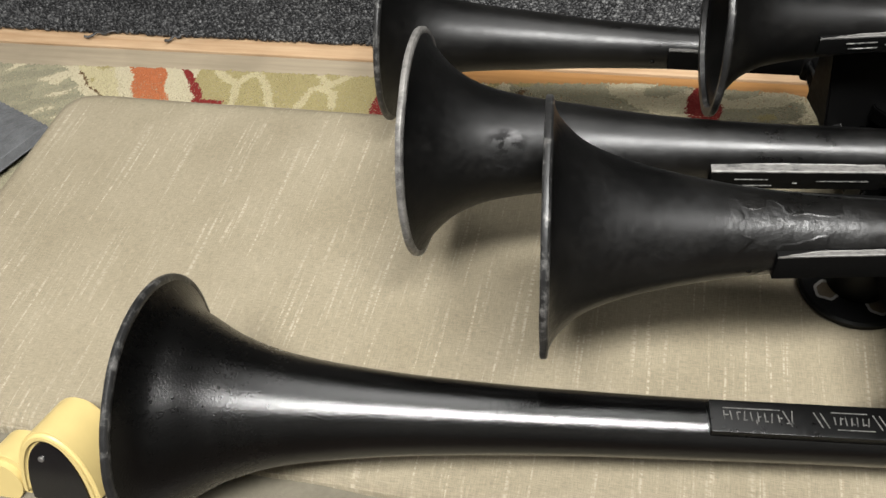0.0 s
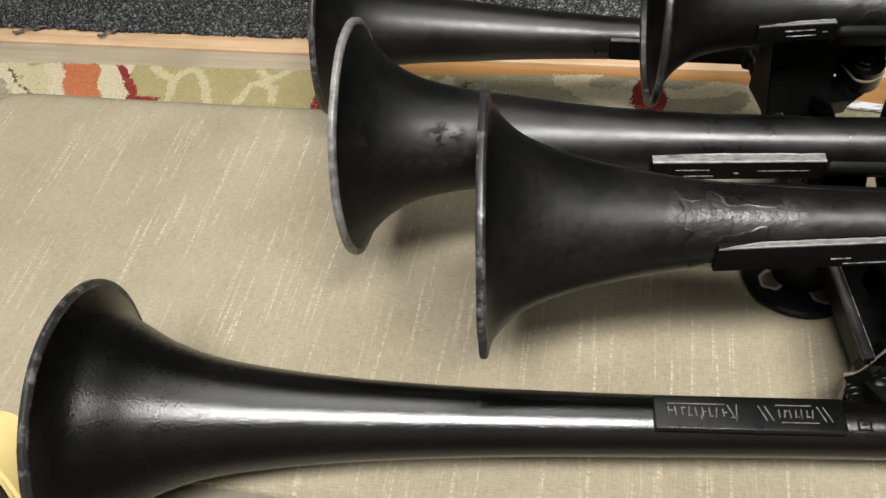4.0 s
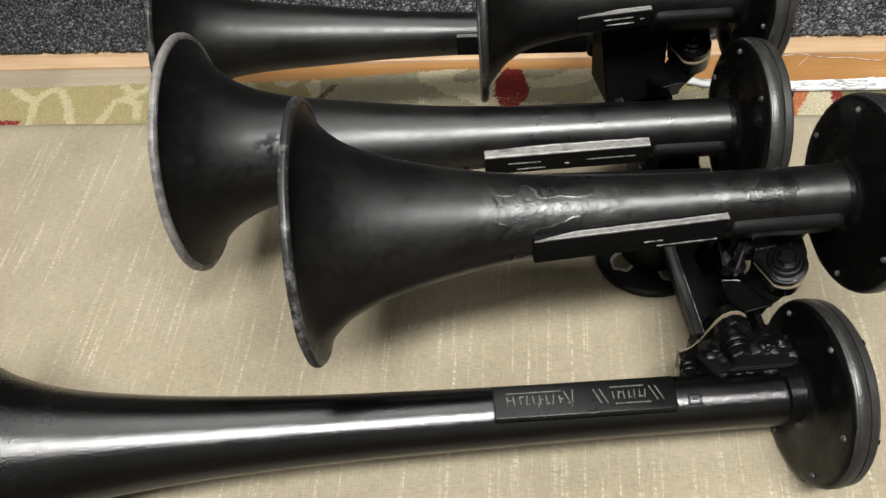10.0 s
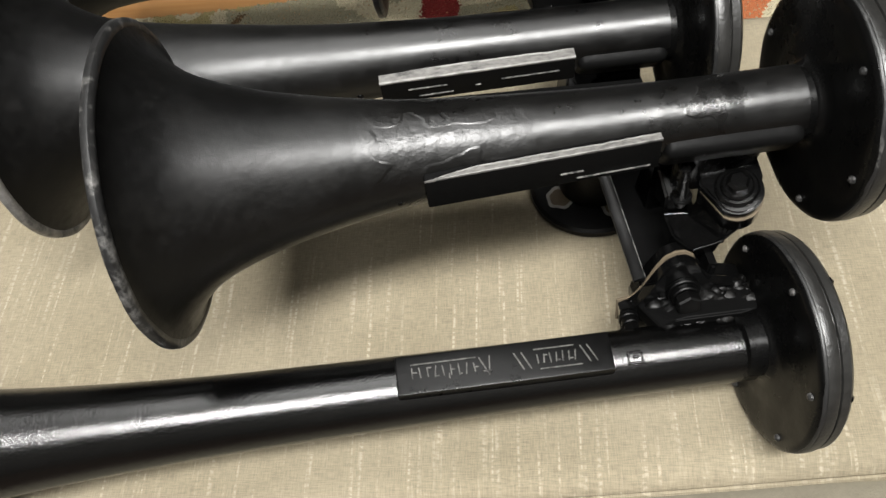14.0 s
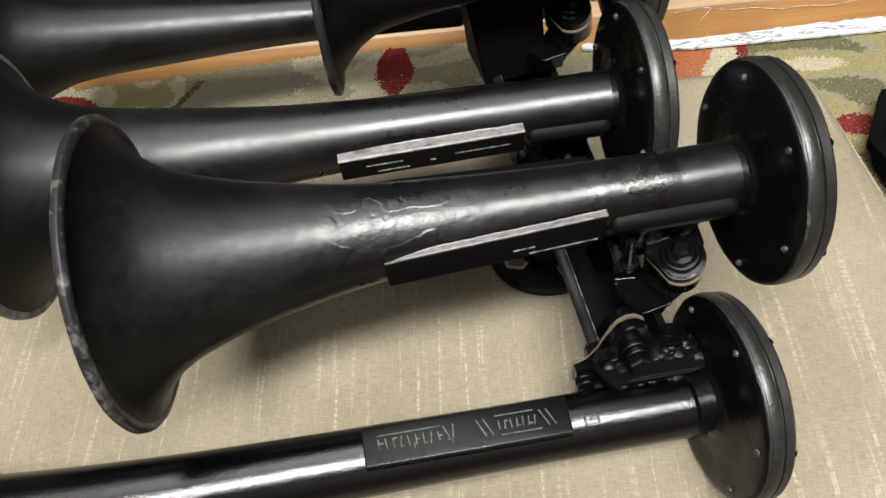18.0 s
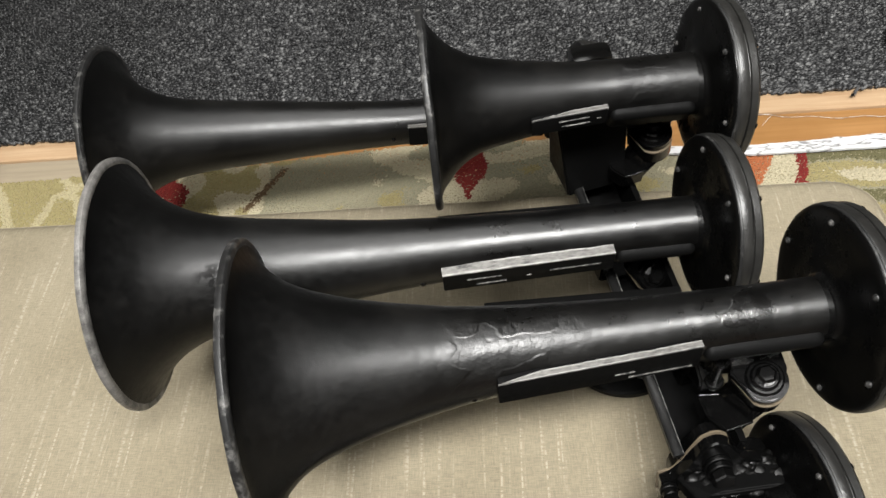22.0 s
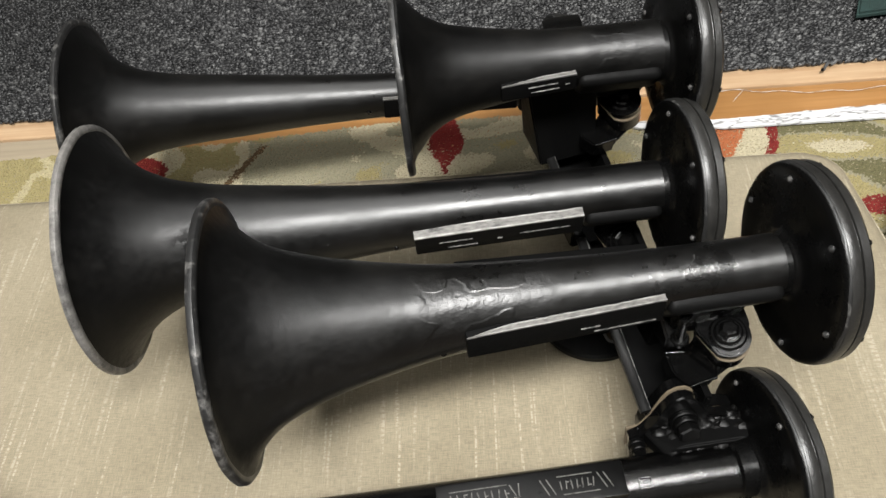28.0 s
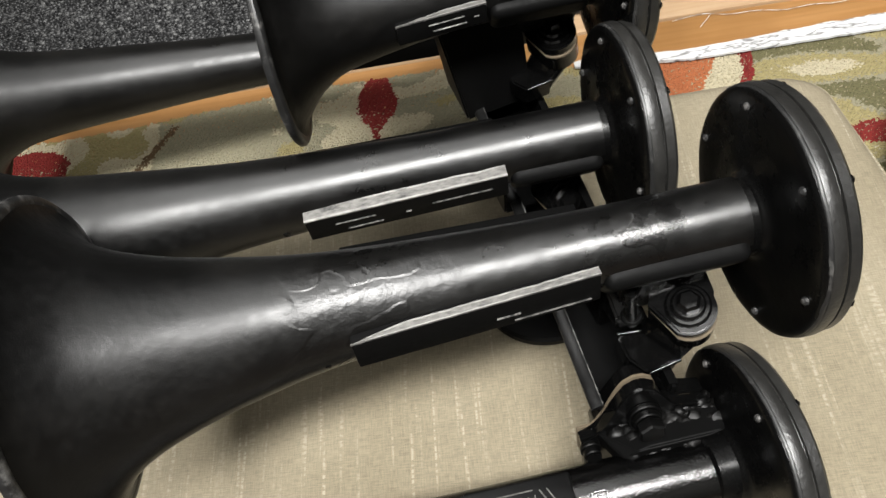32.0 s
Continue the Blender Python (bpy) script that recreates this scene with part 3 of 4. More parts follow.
def tufts(name, spots, colours, height, width, lean, parent, mats, sides=5, top=0.6, longer=1.0):
    """Many small leaning tufts in one mesh; each is a little open-ended bulb."""
    n = len(spots)
    rng = np.random.default_rng(5)
    spots = np.array(spots)
    ang = np.arange(sides) * 2 * np.pi / sides
    ring = np.stack([longer * np.cos(ang), np.sin(ang) / longer], -1)
    h = height * rng.uniform(0.75, 1.2, n)
    w = width * rng.uniform(0.8, 1.2, n)
    off = (rng.normal(0, lean, (n, 2)) + (lean * 0.9, -lean * 0.5)) * height
    vs = np.zeros((n, 2 * sides + 1, 3))
    vs[:, :sides, :2] = spots[:, None, :2] + ring * (w * 0.85)[:, None, None]
    vs[:, :sides, 2] = spots[:, 2:3]
    vs[:, sides:2 * sides, :2] = spots[:, None, :2] + off[:, None] * 0.6 + ring * w[:, None, None]
    vs[:, sides:2 * sides, 2] = spots[:, 2:3] + (h * top)[:, None]
    vs[:, -1, :2] = spots[:, :2] + off
    vs[:, -1, 2] = spots[:, 2] + h
    quads = [(i, (i + 1) % sides, sides + (i + 1) % sides, sides + i) for i in range(sides)]
    tris = [(sides + i, sides + (i + 1) % sides, 2 * sides) for i in range(sides)]
    base = np.arange(n)[:, None, None] * (2 * sides + 1)
    loops_q = (np.array(quads)[None] + base).reshape(-1, 4)
    loops_t = (np.array(tris)[None] + base).reshape(-1, 3)
    me = bpy.data.meshes.new(name)
    me.vertices.add(n * (2 * sides + 1))
    me.vertices.foreach_set("co", vs.ravel())
    me.loops.add(loops_q.size + loops_t.size)
    me.loops.foreach_set("vertex_index", np.r_[loops_q.ravel(), loops_t.ravel()].astype(np.int32))
    me.polygons.add(len(loops_q) + len(loops_t))
    me.polygons.foreach_set("loop_start", np.r_[np.arange(len(loops_q)) * 4, loops_q.size + np.arange(len(loops_t)) * 3].astype(np.int32))
    for mt in mats:
        me.materials.append(mt)
    ci = np.array(colours)
    me.polygons.foreach_set("material_index", np.r_[np.repeat(ci, sides), np.repeat(ci, sides)].astype(np.int32))
    me.polygons.foreach_set("use_smooth", np.ones(len(loops_q) + len(loops_t), bool))
    me.update(calc_edges=True)
    me.validate()
    ob = new(name, me)
    ob.parent = parent
    return ob


def rug_edge(u):
    """How far behind the cushion the rug ends."""
    return float(np.interp(u, (-0.2, -0.11, 0.1, 0.31, 0.45, 0.62, 0.77, 0.88, 0.96, 1.3), (0.090, 0.093, 0.101, 0.1045, 0.105, 0.119, 0.116, 0.086, 0.078, 0.077))) + 0.0012 * noise.noise(Vector((u * 120, 0, 0)))


names = list(YARN)
spots, cols = [], []
step = 0.0015
for a in np.arange(-0.22, 1.30, step):
    for b in np.arange(-0.42, 0.12, step):
        inside = 0.004 < a < 1.024 - 0.12 * b and b < 0.016
        if inside or b > rug_edge(a) or (b < -0.1 and a < -0.12):
            continue
        u, v = a + random.uniform(-0.4, 0.4) * step, b + random.uniform(-0.4, 0.4) * step
        p = along(u, v)
        spots.append((p.x, p.y, -0.005))
        cols.append(names.index(rug_colour(u, v)))
pile = tufts("wool_nap", spots, cols, 0.0026, 0.0016, 0.40, rug, [YARN[n] for n in names], sides=4)
tagged(pile, "short dense wool pile", kind="stuff")

# wooden edging board between rug and carpet
board = thing("edging_board", PAD @ pose(0, 0, -0.030), "worn wooden edging board, pale and orange, between rug and carpet", "board")
bm = bmesh.new()
block(bm, 2.4, 0.034, 0.010, pose(0.5, 0.1505, -0.0065), 0.002)
part("back_strip", bm, WOOD_PALE, board, "pale bare wooden strip")
bm = bmesh.new()
block(bm, 1.40, 0.058, 0.010, pose(1.02, 0.1040, -0.0088), 0.002)
part("front_strip", bm, WOOD_ORANGE, board, "orange varnished wooden strip")
bm = bmesh.new()
block(bm, 1.0, 0.058, 0.010, pose(-0.181, 0.1040, -0.0088), 0.002)
part("front_strip", bm, WOOD_GREY, board, "greyed dusty wooden strip")
bm = bmesh.new()
pts_lo, pts_hi = [], []
for i in range(60):
    u = 0.862 + 0.48 * i / 59
    j = 0.0025 * noise.noise(Vector((u * 60, 0, 0)))
    wd = 0.005 + 0.010 * min(1.0, i / 30)
    pts_lo.append((u, rug_edge(u) - 0.004, 0.0015 + 0.001 * noise.noise(Vector((u * 90, 2, 0)))))
    pts_hi.append((u, rug_edge(u) + wd + j, 0.0008 + 0.0012 * noise.noise(Vector((u * 90, 5, 0)))))
lo, hi = [bm.verts.new(p) for p in pts_lo], [bm.verts.new(p) for p in pts_hi]
for i in range(59):
    bm.faces.new((lo[i], lo[i + 1], hi[i + 1], hi[i]))
ext = bmesh.ops.extrude_face_region(bm, geom=list(bm.faces))
for g in ext["geom"]:
    if isinstance(g, bmesh.types.BMVert):
        g.co.z -= 0.0022
part("paint_strip", bm, WHITE_TAPE, board, "cracked glossy white painted edge")

thread = [(0.955, 0.130, -0.0008), (0.985, 0.131, -0.0006), (1.01, 0.126, -0.0006), (1.05, 0.121, -0.0006), (1.09, 0.119, -0.0006), (1.13, 0.121, -0.0006), (1.18, 0.126, -0.0006)]
fine = [tuple(np.interp(q, range(7), [p[k] for p in thread]) for k in range(3)) for q in np.linspace(0, 6, 40)]
part("thread", tube_along([(u, v + 0.0012 * math.sin(u * 130), -0.0022) for u, v, z in fine], 0.00024, False, 5), WHITE_TAPE, board, "loose white thread")
part("thread", tube_along([(0.990, 0.1305, -0.0022), (0.984, 0.124, -0.0026), (0.977, 0.116, -0.003)], 0.00024, False, 5), WHITE_TAPE, board, "loose white thread")
carpet = thing("loop_carpet", PAD @ pose(0, 0, -0.030), "charcoal grey loop-pile carpet with a frayed cut edge", "carpet")
bm = bmesh.new()
block(bm, 3.0, 1.6, 0.012, pose(0.5, 0.162 + 0.8, -0.004), 0.002)
part("backing", bm, CARPET_BASE, carpet)
spots = []
step = 0.0036
rowi = 0
for b in np.arange(0.158, 0.74, step):
    rowi += 1
    for a in np.arange(-0.30 - 0.15 * (b - 0.15), 1.35 + 0.2 * (b - 0.15), step):
        spots.append((a + random.uniform(-0.35, 0.35) * step + 0.5 * step * (rowi % 2), b + random.uniform(-0.3, 0.3) * step + 0.003 * noise.noise(Vector((a * 40, 0, 1))), 0.001))
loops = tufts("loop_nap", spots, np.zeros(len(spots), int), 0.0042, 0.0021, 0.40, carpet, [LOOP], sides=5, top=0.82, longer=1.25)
tagged(loops, "tight grey loops", kind="stuff")
for u0, v0, ln in ((-0.045, 0.158, 0.035), (0.056, 0.158, 0.020), (1.09, 0.160, 0.02)):
    pts = [(u0 - ln * q / 8, v0 - 0.014 * (q / 8) - 0.002 * math.sin(q), 0.004 + 0.0015 * math.sin(q * 1.7)) for q in range(9)]
    part("frayed_yarn", tube_along(pts, 0.0016, False), LOOP, carpet, "loose grey yarn end")

# ---- the air horn ----
ROOT = pose(0.33, 0.45, 0.0)
horn_set = thing("air_horn", ROOT, "five-trumpet air horn in brushed black enamel lying on the cushion", "air horn")
TO_ROOT = ROOT.inverted()

# axis at x = 0.36: y, z, slopes; bell rim x and radius; cap radius, lift and face x; radii behind the rim; plate turn and span; paint; rim; bolts
HORNS = {
    "front_low": dict(y=.2749, z=.0556, dy=-.1413, dz=-.0512, sb=-.1900, rb=.0885, rc=.0590, lift=.0032, sc=.3558,
                      prof=[(.006, .0800), (.014, .0690), (.028, .0605), (.05, .0487), (.085, .0375), (.13, .0306), (.18, .0258), (.27, .0212), (.36, .0193), (.46, .0180), (.56, .0175)],
                      plate=(95, .164, .276), paint=PAINT_GLOSS, rim=RIM_DARK, bolts=(30, 90, 150, 210, 270, 330)),
    "front_high": dict(y=.3519, z=.1630, dy=-.1561, dz=-.0282, sb=.0772, rb=.0814, rc=.0590, lift=-.0016, sc=.3940,
                       prof=[(.005, .0730), (.012, .0630), (.024, .0530), (.045, .0438), (.075, .0355), (.127, .0262), (.18, .0218), (.23, .0192), (.28, .0182), (.34, .0180)],
                       plate=(180, .208, .320), paint=PAINT_FLAKED, rim=RIM_DARK, bolts=(0, 60, 120, 178, 240, 300)),
    "middle": dict(y=.4523, z=.1313, dy=-.1879, dz=-.0248, sb=-.0011, rb=.0848, rc=.0585, lift=-.0016, sc=.3724,
                   prof=[(.006, .0760), (.014, .0655), (.028, .0530), (.052, .0418), (.08, .0358), (.115, .0312), (.18, .0238), (.24, .0205), (.31, .0184), (.39, .0180)],
                   plate=(186, .203, .314), paint=PAINT_GOUGED, rim=RIM_WORN, bolts=(0, 61, 118, 174, 240, 300)),
    "back_high": dict(y=.5353, z=.1832, dy=-.1854, dz=-.0314, sb=.2210, rb=.0690, rc=.0570, lift=-.0030, sc=.4018,
                      prof=[(.004, .0610), (.010, .0510), (.02, .0405), (.035, .0325), (.055, .0280), (.08, .0242), (.11, .0212), (.15, .0205), (.19, .0205)],
                      plate=(183, .287, .338), paint=PAINT_CHIPPED, rim=RIM_DARK, bolts=(-3, 57, 117, 171, 237, 297)),
    "back_low": dict(y=.6382, z=.0758, dy=-.2031, dz=-.0689, sb=-.0255, rb=.0803, rc=.0575, lift=0.0, sc=.3560,
                     prof=[(.006, .0700), (.014, .0580), (.03, .0435), (.055, .0338), (.09, .0292), (.125, .0264), (.19, .0214), (.26, .0184), (.32, .0175), (.39, .0172)],
                     plate=(172, .219, .330), paint=PAINT_SATIN, rim=RIM_DARK, bolts=(20, 92, 164, 236, 308)),
}


def horn_frame(h):
    """The local frame of a trumpet: x from the bell's rim to the cap, y level, z up; and metres along it for each metre of world x."""
    a = Vector((1, h["dy"], h["dz"]))
    stretch = a.length
    a.normalize()
    y = Vector((0, 0, 1)).cross(a).normalized()
    z = a.cross(y)
    start = Vector((0.36, h["y"], h["z"])) + (h["sb"] - 0.36) * Vector((1, h["dy"], h["dz"]))
    m = Matrix((a, y, z)).transposed().to_4x4()
    m.translation = start
    return m, stretch


def cast_words(bm, length, width):
    """Raised strokes in the place of two cast words that are not spelled out: bars above and below, short strokes between."""
    rng = random.Random(11)

    def bar(x0, x1, y, thick=0.0006):
        block(bm, (x1 - x0) * length, thick, 0.0010, pose(((x0 + x1) / 2 - 0.5) * length, y * width, 0), 0.0003, 1)

    def stroke(x, y, tall, lean, thick=0.0007):
        block(bm, thick, tall * width, 0.0010, pose((x - 0.5) * length, y * width, 0, 0, 0, lean), 0.0003, 1)

    # the first word: a long bar over eight short strokes, a taller one at its end
    bar(0.07, 0.375, 0.24)
    for i in range(9):
        x = 0.075 + 0.036 * i
        stroke(x, 0.02 - 0.004 * i, rng.uniform(0.24, 0.32), rng.uniform(-9, 9))
        if i % 3 != 1:
            bar(x, x + rng.uniform(0.014, 0.024), rng.choice((-0.10, 0.03, 0.13)) - 0.004 * i, 0.0007)
    stroke(0.245, -0.15, 0.14, 0)
    stroke(0.405, 0.02, 0.46, 24)
    stroke(0.432, 0.0, 0.50, -6)
    bar(0.40, 0.44, -0.14)
    # the second word: tall leaning strokes at both ends, short ones between two bars
    for x, lean in ((0.568, 24), (0.602, 24), (0.876, 24), (0.908, 24)):
        stroke(x, 0.0, 0.50 if lean else 0.34, lean)
    bar(0.64, 0.83, 0.25)
    bar(0.66, 0.855, -0.26)
    for i in range(7):
        x = 0.655 + 0.029 * i
        stroke(x, 0.0, rng.uniform(0.22, 0.30), rng.uniform(-12, 12))
        if i % 2:
            bar(x, x + 0.018, rng.choice((-0.08, 0.08)), 0.0007)


# worn lines that are left of the lettering on the other plates: place along the plate, length, place across
PLATE_LINES = {
    "front_high": ((0.80, 0.32, -0.33), (0.62, 0.10, -0.10)),
    "middle": ((0.24, 0.20, 0.10), (0.28, 0.18, -0.26), (0.77, 0.30, 0.02), (0.50, 0.03, -0.1)),
    "back_high": ((0.55, 0.40, 0.16), (0.58, 0.38, -0.18), (0.88, 0.06, 0.0)),
    "back_low": ((0.5, 0.3, 0.1),),
}


def trumpet(key, h):
    m, st = horn_frame(h)
    length = (h["sc"] - h["sb"]) * st
    prof = [q for q in h["prof"] if q[0] < length - 0.006]
    r_end = prof[-1][1]
    outer = smooth_line([(0.0035, h["rb"] - 0.0035)] + prof + [(length - 0.004, r_end)], 60)
    inner = [(d, max(0.004, r - 0.0035)) for d, r in outer if d < length * 0.8][::-1]
    bm = bmesh.new()
    lathe(bm, [(0.0, inner[-1][1] + 0.001)] + outer + [(length - 0.004, 0.006)] + [(inner[0][0], 0.004)] + inner, 96, True)
    body = part("trumpet", bm, h["paint"], horn_set, "", True, TO_ROOT @ m, 50)
    # rolled rim of the bell
    bm = bmesh.new()
    rb = h["rb"]
    lathe(bm, [(-0.0004, rb - 0.006), (-0.0012, rb - 0.003), (-0.001, rb - 0.0008), (0.0, rb), (0.0025, rb), (0.0038, rb - 0.0012), (0.0042, rb - 0.004), (0.003, rb - 0.007)], 96, True)
    for vtx in bm.verts:
        q = noise.noise(Vector((vtx.co.y * 40, vtx.co.z * 40, h["sb"] * 50)))
        vtx.co.x += 0.0006 * q
    part("bell_rim", bm, h["rim"], body, "worn metal bell rim")
    # end cap: filleted neck, flat face with a low raised ring, round corner, band, groove, rear cover; cast a little askew
    bm = bmesh.new()
    rc, L = h["rc"], length + 0.001
    askew = Matrix.Translation((L, 0, h["lift"])) @ Matrix.Rotation(radians(4.2), 4, Vector((0, 0.78, 0.62))) @ Matrix.Translation((-L, 0, 0))
    lathe(bm, [(L - 0.012, r_end - 0.0006), (L - 0.0026, r_end + 0.0001), (L - 0.0022, r_end + 0.0007), (L - 0.0014, r_end + 0.0013), (L - 0.0004, r_end + 0.0020), (L + 0.0006, r_end + 0.0040), (L + 0.0012, r_end + 0.0080), (L + 0.0016, 0.031), (L + 0.0022, 0.0348),
               (L + 0.0025, 0.0380), (L + 0.0023, 0.043), (L + 0.0022, rc - 0.0090), (L + 0.0024, rc - 0.0034), (L + 0.0029, rc - 0.0013), (L + 0.0040, rc - 0.0002),
               (L + 0.0054, rc), (L + 0.0121, rc + 0.0003), (L + 0.0127, rc - 0.0006), (L + 0.0127, 0.010), (L - 0.016, 0.006)], 80, True)
    for vtx in bm.verts:
        if math.hypot(vtx.co.y, vtx.co.z) > 0.03:
            vtx.co.x += 0.0006 * noise.noise(Vector((vtx.co.y * 55, vtx.co.z * 55, h["sc"] * 70)))
    part("end_cap", bm, PAINT_CAP, body, "", True, askew, 35)
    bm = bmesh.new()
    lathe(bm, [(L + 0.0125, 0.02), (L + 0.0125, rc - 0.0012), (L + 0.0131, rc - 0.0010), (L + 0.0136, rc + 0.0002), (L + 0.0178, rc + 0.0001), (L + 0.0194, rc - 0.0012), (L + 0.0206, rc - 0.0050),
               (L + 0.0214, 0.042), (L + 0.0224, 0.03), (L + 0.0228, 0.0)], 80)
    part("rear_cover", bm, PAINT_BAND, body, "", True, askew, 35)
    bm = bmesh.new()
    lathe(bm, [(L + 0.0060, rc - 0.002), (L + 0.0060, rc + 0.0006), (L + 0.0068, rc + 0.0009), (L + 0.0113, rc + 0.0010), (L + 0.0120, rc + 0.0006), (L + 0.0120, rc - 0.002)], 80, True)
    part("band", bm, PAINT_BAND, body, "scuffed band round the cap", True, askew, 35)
    d = L + 0.0050
    bm = bmesh.new()
    lathe(bm, [(d - 0.0012, rc - 0.0012), (d - 0.0006, rc + 0.0000), (d + 0.0004, rc + 0.0005), (d + 0.0012, rc + 0.0004), (d + 0.0012, rc - 0.001)], 96, True)
    for vtx in bm.verts:
        vtx.co.x += 0.0006 * noise.noise(Vector((vtx.co.y * 90, vtx.co.z * 90, h["sc"] * 40)))
    part("worn_edge", bm, EDGE, body, "paint rubbed to grey metal along the cap's edge", True, askew)
    for ang in h["bolts"]:
        a = radians(ang)
        bm = bmesh.new()
        rod(bm, 0.0020, 0.0040, pose(L + 0.0002, (rc - 0.0078) * math.cos(a), (rc - 0.0078) * math.sin(a), 0, 90, 0), 8, 0.0010)
        part("bolt", bm, SCREW, body, "small painted screw head, its glint painted pale", True, askew)
        bm = bmesh.new()
        rod(bm, 0.0024, 0.0030, pose(L + 0.0176, (rc - 0.0026) * math.cos(a), (rc - 0.0026) * math.sin(a), 0, 90, 0), 10, 0.0012)
        part("nut", bm, PAINT_CAST, body, "small painted nut behind the cap", True, askew)
    # cast plates on both sides, lettering on the near one
    turn, x0, x1 = h["plate"]
    d0, d1 = (x0 - h["sb"]) * st, (x1 - h["sb"]) * st
    ra = float(np.interp(d0, [q[0] for q in outer], [q[1] for q in outer]))
    rz = float(np.interp(d1, [q[0] for q in outer], [q[1] for q in outer]))
    tilt = math.degrees(math.atan2(ra - rz, d1 - d0))
    for extra in (0, 180):
        bm = bmesh.new()
        wd = {"front_low": 0.0215, "back_high": 0.0135, "front_high": 0.0200}.get(key, 0.018)
        tall = 0.0130 if key == "middle" and not extra else 0.010
        sunk = 0.0022 if extra or key in ("front_high", "back_high") else 0.0015
        pm = pose(0, 0, 0, (min(turn, 172) if extra else turn) + extra - 90, 0, 0) @ pose((d0 + d1) / 2, 0, (ra + rz) / 2 - sunk, 0, tilt, 0)
        block(bm, d1 - d0, wd, tall, pm, 0.0012)
        part("name_plate", bm, PAINT_FACE if key == "front_low" else PAINT_PLATE, body, "raised cast plate")
        if extra == 0 and key != "front_low":
            # worn upper ledge of the plate, its lamp reflection painted pale, brightest along its two edges; pointed on
            # the high front trumpet
            up = 1 if turn > 90 else -1
            n = 28
            for name, lo, hi, lift in (("plate_edge", 0.0, 1.0, 0.0002), ("plate_edge", 0.84, 1.0, 0.0006), ("plate_edge", -0.02, 0.13, 0.0005)):
                bm = bmesh.new()
                rows = []
                for q in range(n + 1):
                    f = q / n
                    deep = {"middle": 0.0084 - 0.0016 * f, "back_high": 0.0036}.get(key, 0.0040)
                    if key in ("front_high", "back_high"):
                        deep *= min(1.0, 0.06 + f / (0.22 if key == "front_high" else 0.6))
                    ragged = 0.0007 * noise.noise(Vector((q * 0.6, d0 * 90, 0.0)))
                    z1 = tall / 2 - 0.0002 - deep * (1 - hi) + (ragged if hi < 0.5 else 0.0)
                    z0 = tall / 2 - 0.0002 - deep * (1 - lo) + ragged
                    x = (d1 - d0) * (f - 0.5)
                    yy = up * (wd / 2 + lift)
                    rows.append([bm.verts.new(v) for v in ((x, yy, z0), (x, yy, z1), (x, yy - up * 0.0012, z1), (x, yy - up * 0.0012, z0))])
                for a, b in zip(rows, rows[1:]):
                    for q in range(4):
                        bm.faces.new((a[q], a[(q + 1) % 4], b[(q + 1) % 4], b[q]))
                bm.faces.new(rows[0])
                bm.faces.new(rows[-1])
                bmesh.ops.transform(bm, matrix=pm, verts=bm.verts)
                part(name, bm, LEDGE if hi - lo > 0.5 else EDGE_GLINT, body, "worn upper edge of the plate, lamp reflection painted pale", False)
        if extra == 0:
            bm = bmesh.new()
            if key == "front_low":
                cast_words(bm, d1 - d0, wd)
            else:
                for c, w, side in PLATE_LINES[key]:
                    block(bm, w * (d1 - d0), 0.0010, 0.0009, pose((c - 0.5) * (d1 - d0), side * wd, 0), 0.0003, 1)
            tagged(part("lettering", bm, WORDS if key == "front_low" else LETTER, body, "", False, pm @ pose(0, 0, tall / 2 + 0.0002)), "worn raised cast lettering, highlights painted pale", kind="stuff")
    if key == "front_low":
        return body, m, length
    # dark joint boss between plate and cap, low on the near side
    bm = bmesh.new()
    long = length - d1 - 0.007
    block(bm, long, 0.024, 0.014, pose(0, 0, 0, turn + 30 - 90, 0, 0) @ pose(d1 + 0.002 + long / 2, 0, rz - 0.0040), 0.0060, 5)
    part("joint_boss", bm, PAINT_PLATE, body, "cast boss over the manifold joint")
    # small cast stud ahead of the plate
    bm = bmesh.new()
    sm = pose(0, 0, 0, turn + 12 - 90, 0, 0) @ pose(d0 - 0.013, 0, ra - 0.001)
    rod(bm, 0.0022, 0.003, sm, 10, 0.001)
    part("stud", bm, PAINT_CAST, body)
    return body, m, length


BODY = {key: trumpet(key, h) for key, h in HORNS.items()}

# ---- manifold: a channel bar on a round foot, with a flange and gasket for each trumpet ----
BAR_TURN = -5.5
BAR = pose(0.3235, 0.318, 0.062, 0, 0, BAR_TURN)
bm = bmesh.new()
prism(bm, [(-0.012, -0.020), (0.022, -0.020), (0.026, 0.018), (0.021, 0.020), (0.019, -0.008), (-0.013, -0.008), (-0.0155, 0.020), (-0.0185, 0.020)], 0.315, None, 0.0015)
manifold = part("manifold_bar", bm, PAINT_PLATE, horn_set, "heavy cast channel bar", True, TO_ROOT @ BAR, 30)
INTO_BAR = BAR.inverted()


def on_bar(name, bm, material, label="", sharp=35):
    """Links a mesh that was built in world places under the bar."""
    bmesh.ops.transform(bm, matrix=INTO_BAR, verts=bm.verts)
    return part(name, bm, material, manifold, label, True, None, sharp)


bm = bmesh.new()
prism(bm, [(-0.0212, 0.0180), (-0.0146, 0.0180), (-0.0146, 0.0208), (-0.0152, 0.0212), (-0.0196, 0.0208), (-0.0212, 0.0196)], 0.314)
part("lip", bm, PAINT_LIP, manifold, "flat upper edge of the channel")
bm = bmesh.new()
prism(bm, [(-0.0150, 0.0206), (-0.0145, 0.0206), (-0.0145, 0.0214), (-0.0150, 0.0214)], 0.314)
